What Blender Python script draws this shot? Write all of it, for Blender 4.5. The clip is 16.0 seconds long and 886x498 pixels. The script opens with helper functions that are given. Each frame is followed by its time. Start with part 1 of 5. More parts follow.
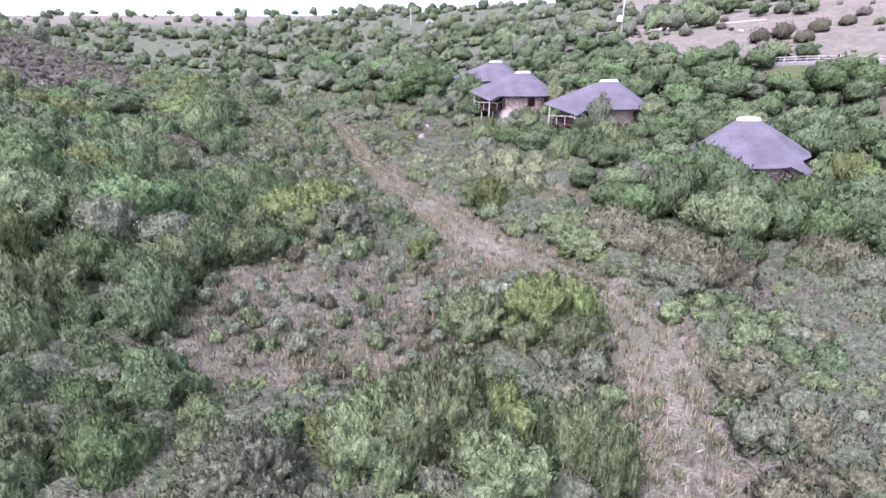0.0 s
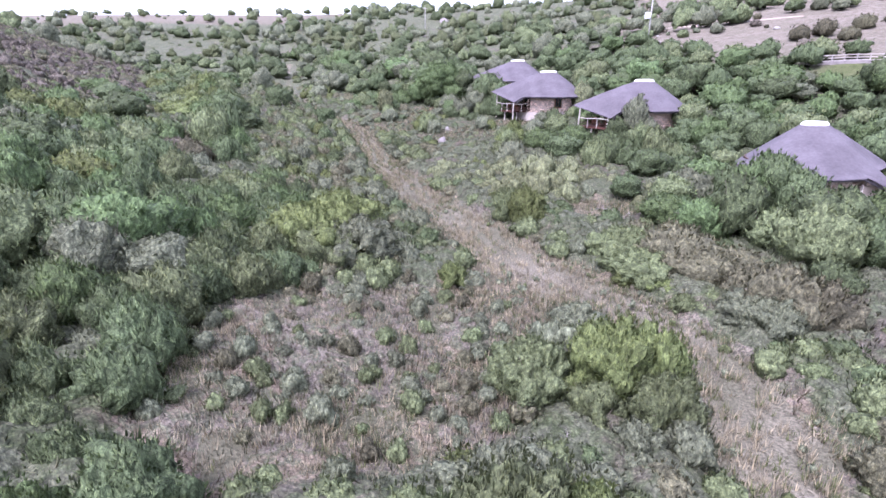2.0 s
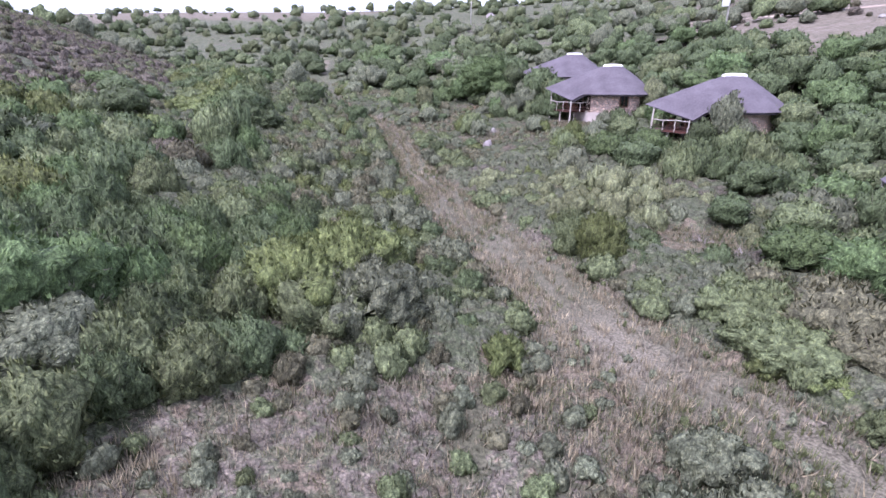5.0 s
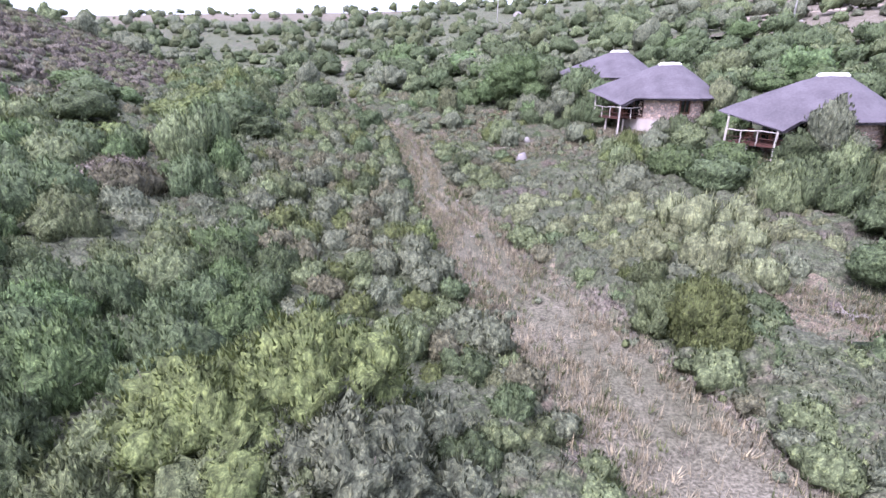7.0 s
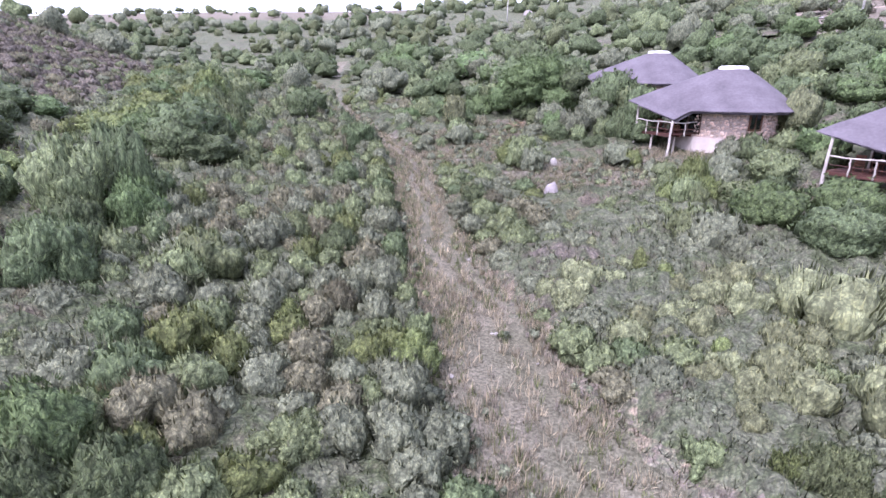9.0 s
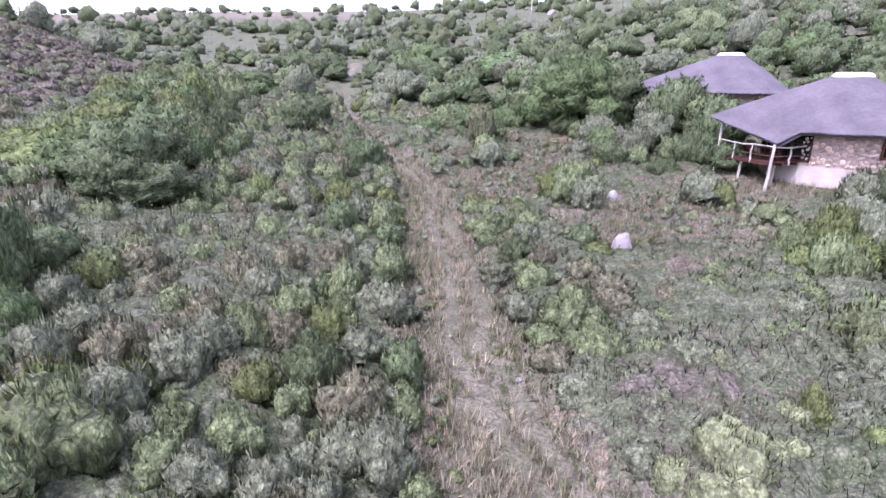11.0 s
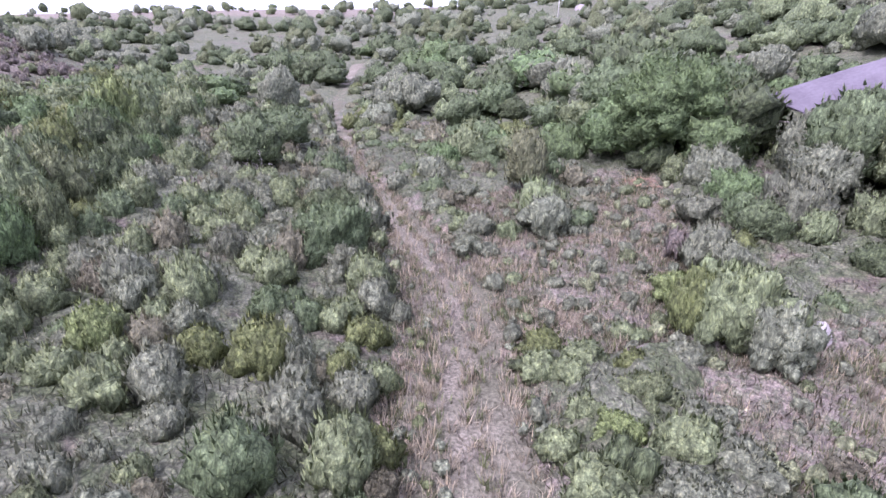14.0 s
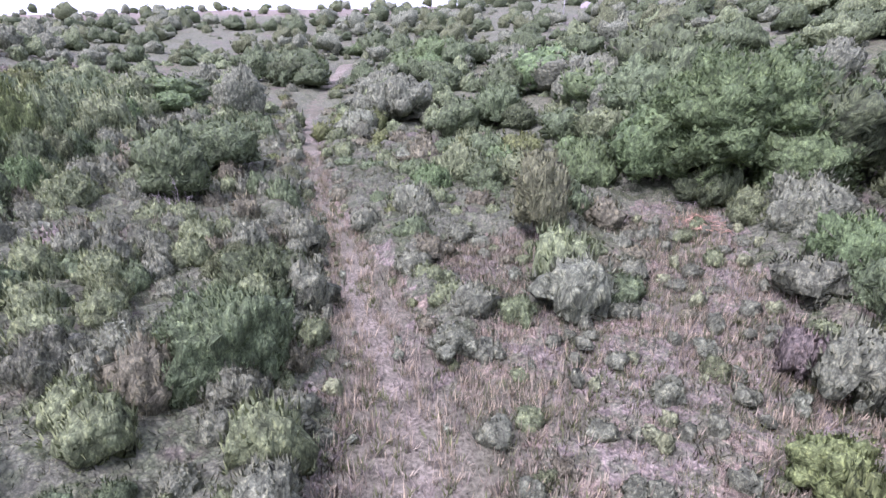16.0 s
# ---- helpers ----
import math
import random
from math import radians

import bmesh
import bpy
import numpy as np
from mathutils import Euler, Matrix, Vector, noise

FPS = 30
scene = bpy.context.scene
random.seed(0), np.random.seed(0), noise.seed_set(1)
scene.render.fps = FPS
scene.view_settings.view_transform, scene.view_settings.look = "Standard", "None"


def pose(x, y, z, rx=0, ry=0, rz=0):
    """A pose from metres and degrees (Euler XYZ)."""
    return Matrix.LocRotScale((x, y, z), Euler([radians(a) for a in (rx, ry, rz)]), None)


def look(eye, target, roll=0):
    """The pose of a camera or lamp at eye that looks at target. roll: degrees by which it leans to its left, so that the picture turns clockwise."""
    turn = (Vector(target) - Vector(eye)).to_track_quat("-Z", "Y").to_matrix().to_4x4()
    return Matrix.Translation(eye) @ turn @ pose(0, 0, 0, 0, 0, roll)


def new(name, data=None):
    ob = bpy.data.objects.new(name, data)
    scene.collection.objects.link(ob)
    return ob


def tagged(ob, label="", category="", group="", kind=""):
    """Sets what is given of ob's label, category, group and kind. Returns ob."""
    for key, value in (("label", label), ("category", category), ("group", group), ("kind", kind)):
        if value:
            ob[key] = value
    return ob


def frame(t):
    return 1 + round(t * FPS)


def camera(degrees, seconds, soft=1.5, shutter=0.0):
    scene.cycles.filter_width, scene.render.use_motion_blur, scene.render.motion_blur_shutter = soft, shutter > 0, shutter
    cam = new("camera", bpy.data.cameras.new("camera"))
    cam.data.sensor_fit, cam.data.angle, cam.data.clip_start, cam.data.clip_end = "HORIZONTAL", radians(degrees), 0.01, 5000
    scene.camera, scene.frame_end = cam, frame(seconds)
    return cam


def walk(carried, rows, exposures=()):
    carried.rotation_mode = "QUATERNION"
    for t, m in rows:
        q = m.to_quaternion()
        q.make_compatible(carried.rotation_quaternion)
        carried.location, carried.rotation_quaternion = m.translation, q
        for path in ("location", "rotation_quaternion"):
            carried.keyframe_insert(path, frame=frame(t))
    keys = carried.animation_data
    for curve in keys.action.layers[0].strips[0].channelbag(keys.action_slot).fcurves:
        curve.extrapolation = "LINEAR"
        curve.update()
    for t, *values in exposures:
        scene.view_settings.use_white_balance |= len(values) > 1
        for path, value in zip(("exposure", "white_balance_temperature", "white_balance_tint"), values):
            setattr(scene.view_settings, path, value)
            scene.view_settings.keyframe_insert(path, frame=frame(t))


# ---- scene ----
import functools

cam = camera(80.1, 16.0)
PATH = [
    (0, (2.06, 1.604, 11.904), (1.979, 3.496, 11.262), -0.1),
    (0.5, (1.473, 2.599, 11.993), (1.373, 4.49, 11.351), -0.1),
    (1, (1.019, 3.732, 11.976), (0.907, 5.623, 11.334), -0.1),
    (1.5, (0.652, 4.939, 11.887), (0.535, 6.83, 11.245), -0.1),
    (2, (0.31, 6.247, 11.805), (0.192, 8.137, 11.163), -0.1),
    (2.5, (-0.016, 7.654, 11.686), (-0.137, 9.544, 11.044), -0.1),
    (3, (-0.267, 9.119, 11.511), (-0.395, 11.009, 10.87), -0.1),
    (3.5, (-0.394, 10.616, 11.342), (-0.545, 12.505, 10.702), -0.1),
    (4, (-0.428, 12.105, 11.225), (-0.634, 13.989, 10.585), -0.1),
    (4.2, (-0.457, 12.807, 11.224), (-0.68, 14.687, 10.579), 0.0),
    (6.3, (-1.513, 22.061, 10.773), (-1.826, 23.929, 10.132), -0.1),
    (6.5, (-1.706, 23.103, 10.773), (-2.03, 24.971, 10.134), -0.0),
    (7, (-2.366, 26.016, 10.788), (-2.712, 27.88, 10.149), 0.0),
    (7.5, (-3.057, 29.091, 10.848), (-3.411, 30.953, 10.21), 0.0),
    (8, (-3.706, 32.186, 10.953), (-4.065, 34.047, 10.314), 0.1),
    (8.5, (-4.246, 35.175, 11.03), (-4.609, 37.035, 10.392), 0.2),
    (9, (-4.655, 38.014, 11.141), (-5.019, 39.875, 10.504), 0.2),
    (9.2, (-4.89, 39.106, 11.144), (-5.253, 40.968, 10.511), 0.2),
    (11.3, (-8.13, 50.529, 11.546), (-8.557, 52.378, 10.912), 0.4),
    (11.5, (-8.477, 51.719, 11.607), (-8.91, 53.565, 10.972), 0.3),
    (12, (-9.496, 54.814, 11.802), (-9.938, 56.658, 11.167), 0.3),
    (12.5, (-10.416, 57.943, 11.93), (-10.863, 59.786, 11.295), 0.3),
    (13, (-11.276, 61.007, 11.956), (-11.726, 62.85, 11.322), 0.4),
    (13.5, (-12.02, 64.095, 11.911), (-12.476, 65.936, 11.278), 0.5),
    (14, (-12.715, 67.362, 11.863), (-13.175, 69.203, 11.231), 0.5),
    (14.5, (-13.256, 70.658, 11.797), (-13.723, 72.498, 11.166), 0.4),
    (15, (-13.75, 73.783, 11.82), (-14.223, 75.622, 11.192), 0.5),
    (15.5, (-14.124, 75.901, 11.778), (-14.593, 77.741, 11.151), 0.5),
    (16, (-14.308, 77.42, 11.748), (-14.774, 79.262, 11.122), 0.4),
]
walk(cam, [(t, look(eye, target, roll)) for t, eye, target, roll in PATH],
     [(0, 1.95, 5530, 29), (2.0, 1.95, 5530, 30), (3.0, 1.67, 5530, 30), (4.0, 1.44, 5530, 30), (6.5, 1.94, 5550, 30), (12, 1.93, 5570, 36),
      (16, 1.93, 5510, 41)])

# ---------- light ----------
SUN_UP, SUN_TURN = 58.0, 215.0
world = bpy.data.worlds.new("sky")
scene.world = world
world.use_nodes = True
wn, wl = world.node_tree.nodes, world.node_tree.links
sky = wn.new("ShaderNodeTexSky")
sky.sky_type, sky.sun_disc = "NISHITA", False
sky.sun_elevation, sky.sun_rotation = radians(SUN_UP), radians(SUN_TURN)
sky.altitude, sky.air_density, sky.dust_density, sky.ozone_density = 300, 1.0, 6.0, 1.0
cloud = wn.new("ShaderNodeMix")
cloud.data_type = "RGBA"
cloud.inputs[0].default_value = 0.6
cloud.inputs[7].default_value = (6.6, 6.8, 7.0, 1)
wl.new(sky.outputs[0], cloud.inputs[6])
wl.new(cloud.outputs[2], wn["Background"].inputs["Color"])
wn["Background"].inputs["Strength"].default_value = 0.095
lamp = bpy.data.lights.new("sun", "SUN")
lamp.energy, lamp.angle, lamp.color = 1.5, radians(14), (1.0, 0.97, 0.96)
sun = new("sun", lamp)
a, e = radians(SUN_TURN), radians(SUN_UP)
sun.matrix_world = look((0, 0, 60), (-math.sin(a) * math.cos(e), -math.cos(a) * math.cos(e), 60 - math.sin(e)))


# ---------- materials ----------
def material(name, rough=0.8, spec=0.3):
    m = bpy.data.materials.new(name)
    m.use_nodes = True
    b = m.node_tree.nodes["Principled BSDF"]
    b.inputs["Roughness"].default_value = rough
    b.inputs["Specular IOR Level"].default_value = spec
    return m, m.node_tree.nodes, m.node_tree.links, b


def noise_node(n, l, scale, detail=4.0, rough=0.6, space="Object"):
    tc = n.new("ShaderNodeTexCoord")
    t = n.new("ShaderNodeTexNoise")
    t.inputs["Scale"].default_value, t.inputs["Detail"].default_value, t.inputs["Roughness"].default_value = scale, detail, rough
    l.new(tc.outputs[space], t.inputs["Vector"])
    return t.outputs["Fac"]


def ramp_node(n, l, fac, stops):
    r = n.new("ShaderNodeValToRGB")
    el = r.color_ramp.elements
    while len(el) < len(stops):
        el.new(0.5)
    for k, (p, c) in zip(el, stops):
        k.position, k.color = p, (*c, 1)
    l.new(fac, r.inputs["Fac"])
    return r.outputs["Color"]


def mix_node(n, l, fac, c1, c2, mode="MIX"):
    x = n.new("ShaderNodeMix")
    x.data_type, x.blend_type = "RGBA", mode
    for i, v in ((0, fac), (6, c1), (7, c2)):
        if hasattr(v, "is_output"):
            l.new(v, x.inputs[i])
        else:
            x.inputs[i].default_value = v if i == 0 else (*v, 1)
    return x.outputs[2]


def bump_node(n, l, height, strength, distance, bsdf):
    b = n.new("ShaderNodeBump")
    b.inputs["Strength"].default_value, b.inputs["Distance"].default_value = strength, distance
    l.new(height, b.inputs["Height"])
    l.new(b.outputs["Normal"], bsdf.inputs["Normal"])


def leaf_material(name, mid, through_light=0.25, gain=1.5, mass=False, patches=()):
    """Leaves: each one a little different, each plant a little different; mass: the close-grown shoots inside a crown,
    with the shade between shoots and sprigs painted into the colour. patches: colours between which a wide stand
    drifts."""
    m, n, l, b = material(name, 0.65, 0.12)
    info = n.new("ShaderNodeObjectInfo")
    soften = lambda c: tuple((0.92 * v + 0.08 * sum(c) / 3) * gain for v in c)
    grey = lambda v, warm=0.0: (v * (1 + warm), v, v * (1 - 2 * warm))
    if patches:
        where = n.new("ShaderNodeMath")
        where.operation = "MULTIPLY_ADD"
        where.inputs[1].default_value = 0.45
        l.new(noise_node(n, l, 0.75, 4.0, 0.65), where.inputs[0])
        rough = n.new("ShaderNodeMath")
        rough.operation = "MULTIPLY"
        rough.inputs[1].default_value = 0.6
        l.new(noise_node(n, l, 0.13, 4.0), rough.inputs[0])
        l.new(rough.outputs[0], where.inputs[2])
        base = ramp_node(n, l, where.outputs[0], [(0.38 + 0.3 * i / (len(patches) - 1), soften(p)) for i, p in enumerate(patches)])
    else:
        base = soften(mid)
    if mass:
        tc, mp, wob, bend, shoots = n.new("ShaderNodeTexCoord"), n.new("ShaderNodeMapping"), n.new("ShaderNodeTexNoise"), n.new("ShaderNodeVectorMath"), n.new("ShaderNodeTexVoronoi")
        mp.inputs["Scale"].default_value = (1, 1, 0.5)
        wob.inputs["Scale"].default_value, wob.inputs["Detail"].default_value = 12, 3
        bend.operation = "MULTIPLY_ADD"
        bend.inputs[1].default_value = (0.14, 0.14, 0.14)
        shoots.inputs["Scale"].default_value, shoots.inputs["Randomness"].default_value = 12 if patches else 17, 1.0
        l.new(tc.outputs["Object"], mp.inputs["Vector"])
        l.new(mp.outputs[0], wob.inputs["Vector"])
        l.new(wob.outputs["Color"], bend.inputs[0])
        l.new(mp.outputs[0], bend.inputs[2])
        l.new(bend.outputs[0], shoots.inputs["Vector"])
        # lighter shoot tips; dark cell rims paint the shade between the shoots
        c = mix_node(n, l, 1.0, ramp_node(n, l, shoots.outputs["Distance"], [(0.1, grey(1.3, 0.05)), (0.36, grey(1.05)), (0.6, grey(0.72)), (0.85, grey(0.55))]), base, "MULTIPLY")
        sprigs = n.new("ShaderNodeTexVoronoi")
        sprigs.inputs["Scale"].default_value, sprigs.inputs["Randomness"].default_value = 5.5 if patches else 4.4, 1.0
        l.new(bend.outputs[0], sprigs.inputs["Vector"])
        # wider dark rims paint the shade between whole sprigs, weaker on patches
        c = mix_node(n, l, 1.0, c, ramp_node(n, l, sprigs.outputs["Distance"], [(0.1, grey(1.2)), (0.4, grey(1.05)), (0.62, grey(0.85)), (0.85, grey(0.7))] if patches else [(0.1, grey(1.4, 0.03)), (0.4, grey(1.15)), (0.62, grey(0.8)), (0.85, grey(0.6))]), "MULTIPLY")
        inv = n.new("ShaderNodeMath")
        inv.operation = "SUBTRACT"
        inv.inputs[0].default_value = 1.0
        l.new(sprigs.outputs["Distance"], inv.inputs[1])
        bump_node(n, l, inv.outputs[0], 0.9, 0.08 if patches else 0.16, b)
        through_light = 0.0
    else:
        geo = n.new("ShaderNodeNewGeometry")
        c = mix_node(n, l, 1.0, ramp_node(n, l, geo.outputs["Random Per Island"], [(0.0, grey(0.78)), (0.5, grey(1.1)), (1.0, grey(1.5, 0.05))]), base, "MULTIPLY")
    clumps, fine = noise_node(n, l, 2.4, 3.0, 0.6), noise_node(n, l, 11.0, 3.0, 0.7)
    c = mix_node(n, l, 1.0, c, ramp_node(n, l, clumps, [(0.34, grey(0.74)), (0.5, grey(1.0)), (0.66, grey(1.28))]), "MULTIPLY")
    c = mix_node(n, l, 1.0, c, ramp_node(n, l, fine, [(0.36, grey(0.85)), (0.64, grey(1.15))]), "MULTIPLY")
    hs = n.new("ShaderNodeHueSaturation")
    for lo, hi, key in ((0.49, 0.51, "Hue"), (0.74, 1.2, "Value")):
        r = n.new("ShaderNodeMapRange")
        r.inputs["To Min"].default_value, r.inputs["To Max"].default_value = lo, hi
        l.new(info.outputs["Random"], r.inputs["Value"])
        l.new(r.outputs[0], hs.inputs[key])
    l.new(c, hs.inputs["Color"])
    l.new(hs.outputs[0], b.inputs["Base Color"])
    tr = n.new("ShaderNodeBsdfTranslucent")
    l.new(hs.outputs[0], tr.inputs["Color"])
    mx = n.new("ShaderNodeMixShader")
    mx.inputs[0].default_value = through_light
    l.new(b.outputs[0], mx.inputs[1])
    l.new(tr.outputs[0], mx.inputs[2])
    l.new(mx.outputs[0], n["Material Output"].inputs["Surface"])
    return m


def plain(name, stops, scale=3.0, rough=0.85, bump=0.3, dist=0.02, stretch=None, space="Object", pieces=0.0, metal=0.0):
    """A mottled surface: noise at two scales, relief, and pieces that differ if asked for."""
    m, n, l, b = material(name, rough)
    b.inputs["Metallic"].default_value = metal
    tc, mp = n.new("ShaderNodeTexCoord"), n.new("ShaderNodeMapping")
    if stretch:
        mp.inputs["Scale"].default_value = stretch
    l.new(tc.outputs[space], mp.inputs["Vector"])
    t1, t2 = n.new("ShaderNodeTexNoise"), n.new("ShaderNodeTexNoise")
    for t, s in ((t1, scale), (t2, scale * 9)):
        t.inputs["Scale"].default_value, t.inputs["Detail"].default_value = s, 5
        l.new(mp.outputs[0], t.inputs["Vector"])
    both = n.new("ShaderNodeMath")
    both.operation = "MULTIPLY_ADD"
    l.new(t2.outputs["Fac"], both.inputs[0])
    both.inputs[1].default_value = 0.5
    sub = n.new("ShaderNodeMath")
    sub.operation = "SUBTRACT"
    sub.inputs[1].default_value = 0.25
    l.new(t1.outputs["Fac"], sub.inputs[0])
    l.new(sub.outputs[0], both.inputs[2])
    c = ramp_node(n, l, both.outputs[0], stops)
    if pieces:
        info = n.new("ShaderNodeObjectInfo")
        r = n.new("ShaderNodeMapRange")
        r.inputs["To Min"].default_value, r.inputs["To Max"].default_value = 1 - pieces, 1 + pieces
        l.new(info.outputs["Random"], r.inputs["Value"])
        hs = n.new("ShaderNodeHueSaturation")
        l.new(r.outputs[0], hs.inputs["Value"])
        l.new(c, hs.inputs["Color"])
        c = hs.outputs[0]
    l.new(c, b.inputs["Base Color"])
    bump_node(n, l, both.outputs[0], bump, dist, b)
    return m


LEAVES = {  # name, leaf colour, light let through, gain
    "green": ("olive_green_leaves", (0.098, 0.118, 0.056)),
    "dark": ("dark_green_leaves", (0.065, 0.085, 0.04)),
    "leaf": ("fresh_green_leaves", (0.07, 0.1, 0.04)),
    "grey": ("grey_green_leaves", (0.118, 0.13, 0.083), 0.25, 1.3),
    "yellow": ("yellow_green_leaves", (0.115, 0.14, 0.05), 0.25, 1.2),
    "pale": ("pale_feathery_leaves", (0.205, 0.224, 0.116), 0.25, 0.82),
    "brown": ("brownish_leaves", (0.135, 0.13, 0.08), 0.25, 1.0),
    "mauve": ("dry_mauve_twigs", (0.175, 0.153, 0.125), 0.2, 1.05),
}
M = {key: leaf_material(*row) for key, row in LEAVES.items()}
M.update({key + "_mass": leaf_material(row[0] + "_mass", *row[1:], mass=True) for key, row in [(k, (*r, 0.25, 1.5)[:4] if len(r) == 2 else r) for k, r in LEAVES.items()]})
M |= {
    "straw": leaf_material("dry_straw_grass", (0.275, 0.242, 0.165), 0.15, 1.1),
    "grass": leaf_material("green_grass", (0.12, 0.14, 0.06), 0.2, 1.0),
    "grass_mass": leaf_material("green_grass_mass", (0.12, 0.14, 0.06), 0.2, 1.0, True),
    "bark": plain("grey_brown_bark", [(0.3, (0.08, 0.065, 0.052)), (0.7, (0.2, 0.17, 0.145))], 4, stretch=(1, 1, 0.25)),
    "deadwood": plain("bleached_dead_wood", [(0.3, (0.2, 0.175, 0.165)), (0.7, (0.4, 0.36, 0.34))], 5, stretch=(1, 1, 0.3)),
    "thatch": plain("weathered_grey_thatch", [(0.25, (0.085, 0.074, 0.086)), (0.5, (0.117, 0.102, 0.118)), (0.8, (0.155, 0.137, 0.156))], 0.55, 0.95, 0.5, 0.03),
    "cap": plain("white_cement_cap", [(0.3, (0.66, 0.65, 0.64)), (0.7, (0.82, 0.81, 0.8))], 2, 0.8),
    "log": plain("pale_weathered_log", [(0.3, (0.34, 0.3, 0.27)), (0.7, (0.56, 0.51, 0.47))], 4, stretch=(1, 1, 0.2)),
    "plank": plain("red_brown_deck_wood", [(0.3, (0.055, 0.022, 0.018)), (0.7, (0.115, 0.05, 0.04))], 3, 0.6, stretch=(0.3, 4, 4), pieces=0.25),
    "plaster": plain("pinkish_grey_plaster", [(0.25, (0.46, 0.39, 0.36)), (0.75, (0.62, 0.55, 0.52))], 1.2, 0.9),
    "mortar": plain("pinkish_mortar", [(0.3, (0.46, 0.36, 0.32)), (0.7, (0.62, 0.51, 0.46))], 2.5, 0.9),
    "stone": plain("pinkish_wall_stone", [(0.3, (0.54, 0.38, 0.31)), (0.7, (0.8, 0.65, 0.56))], 2.0, 0.85, pieces=0.4),
    "rock": plain("pale_lichened_rock", [(0.25, (0.2, 0.18, 0.165)), (0.6, (0.35, 0.325, 0.31)), (0.85, (0.46, 0.44, 0.42))], 1.5, 0.9, 0.6, 0.05),
    "whiterock": plain("whitewashed_rock", [(0.2, (0.16, 0.14, 0.138)), (0.45, (0.26, 0.23, 0.232)), (0.85, (0.35, 0.315, 0.322))], 1.6, 0.85, 0.5, 0.04),
    "frame": plain("dark_window_wood", [(0.3, (0.045, 0.024, 0.016)), (0.7, (0.1, 0.055, 0.04))], 3, 0.5, stretch=(3, 3, 0.4)),
    "wood": plain("red_brown_wood", [(0.3, (0.1, 0.04, 0.025)), (0.7, (0.18, 0.078, 0.045))], 3, 0.5, stretch=(3, 3, 0.4)),
    "pole": plain("pale_utility_pole", [(0.3, (0.33, 0.31, 0.29)), (0.7, (0.52, 0.5, 0.48))], 2, 0.8),
    "metal": plain("painted_white_metal", [(0.3, (0.62, 0.63, 0.65)), (0.7, (0.75, 0.76, 0.78))], 2, 0.45),
    "brush": leaf_material("rust_brown_brushwood", (0.26, 0.16, 0.115), 0.05, 1.0),
    "dirt": plain("reddish_dirt_road", [(0.3, (0.27, 0.21, 0.17)), (0.7, (0.42, 0.34, 0.29))], 1.0, 0.95),
    "earth": plain("pale_trodden_earth", [(0.3, (0.4, 0.34, 0.28)), (0.7, (0.58, 0.51, 0.45))], 1.0, 0.95),
}
HEATH = ((0.15, 0.128, 0.105), (0.118, 0.11, 0.078), (0.1, 0.116, 0.064), (0.135, 0.14, 0.094), (0.078, 0.095, 0.046), (0.128, 0.128, 0.08), (0.145, 0.12, 0.092))
M["heath"] = leaf_material("mixed_heath_shoots", HEATH[1], 0.2, 1.1, False, HEATH)
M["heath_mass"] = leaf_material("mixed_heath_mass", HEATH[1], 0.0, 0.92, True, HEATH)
DRY = ((0.185, 0.15, 0.132), (0.118, 0.122, 0.08), (0.215, 0.17, 0.128), (0.12, 0.125, 0.078), (0.19, 0.158, 0.132), (0.13, 0.135, 0.09), (0.21, 0.165, 0.125), (0.165, 0.135, 0.118))
M["dry"] = leaf_material("dry_heath_shoots", DRY[1], 0.2, 1.0, False, DRY)
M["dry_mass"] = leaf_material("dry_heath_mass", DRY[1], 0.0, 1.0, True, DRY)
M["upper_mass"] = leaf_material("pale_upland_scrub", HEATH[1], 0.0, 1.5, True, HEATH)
glass, gn, gl, gb = material("window_glass", 0.08, 0.5)
gb.inputs["Base Color"].default_value = (0.012, 0.014, 0.015, 1)
M["glass"] = glass


# ---------- the lie of the land ----------
def soft_interp(v, xs, ys, soft):
    return sum(np.interp(v + soft * k, xs, ys) for k in (-1, -0.5, 0, 0.5, 1)) / 5


def valley(y):
    """Where the valley's bottom runs."""
    return soft_interp(y, [-300, 0, 25, 50, 80, 110, 150, 200, 240, 370, 800], [60, 8, 6, 0, -11, -27, -44, -63, -78, -125, -220], 8)


def land(x, y):
    x, y = np.asarray(x, float), np.asarray(y, float)
    base = soft_interp(y, [-300, 0, 26, 50, 85, 110, 150, 200, 240, 300, 370, 410, 600, 1500, 6000],
                       [-4, -0.3, -0.1, 0.3, 2.6, 4.6, 10, 17, 24.5, 36, 46, 47.5, 40, 10, -20], 8)
    d = x - valley(y)
    right = soft_interp(d, [0, 10, 30, 62, 98, 200, 500, 6000], [0, 0.3, 2.3, 9.6, 15, 34, 60, 60], 5)
    left = soft_interp(-d, [0, 6, 19, 33, 46, 90, 250, 6000], [0, 0.2, 2.4, 5.5, 10, 18, 22, 22], 4)
    fr = np.interp(y, [-100, 40, 85, 130, 150, 200, 240, 400, 700], [0.6, 0.6, 1, 1, 0.9, 0.5, 0.2, 0.1, 0])
    s = np.clip((d - 60) / 100, 0, 1)
    fr = fr + (1 - fr) * 0.66 * s * s * (3 - 2 * s) * np.clip((340 - y) / 130, 0, 1)
    fl = np.interp(y, [60, 90, 120, 154, 200, 400], [1, 0.8, 0.6, 0.15, 0.1, 0.05])
    spur = soft_interp(-d, [38, 46, 70, 95, 150, 400], [0, 0.8, 7.5, 12.5, 18, 22], 4) * soft_interp(y, [30, 60, 100, 130, 165, 220], [0.5, 1, 1, 0.75, 0.25, 0], 8)
    return base + right * fr + left * fl + spur


def height(x, y):
    return float(land(x, y))


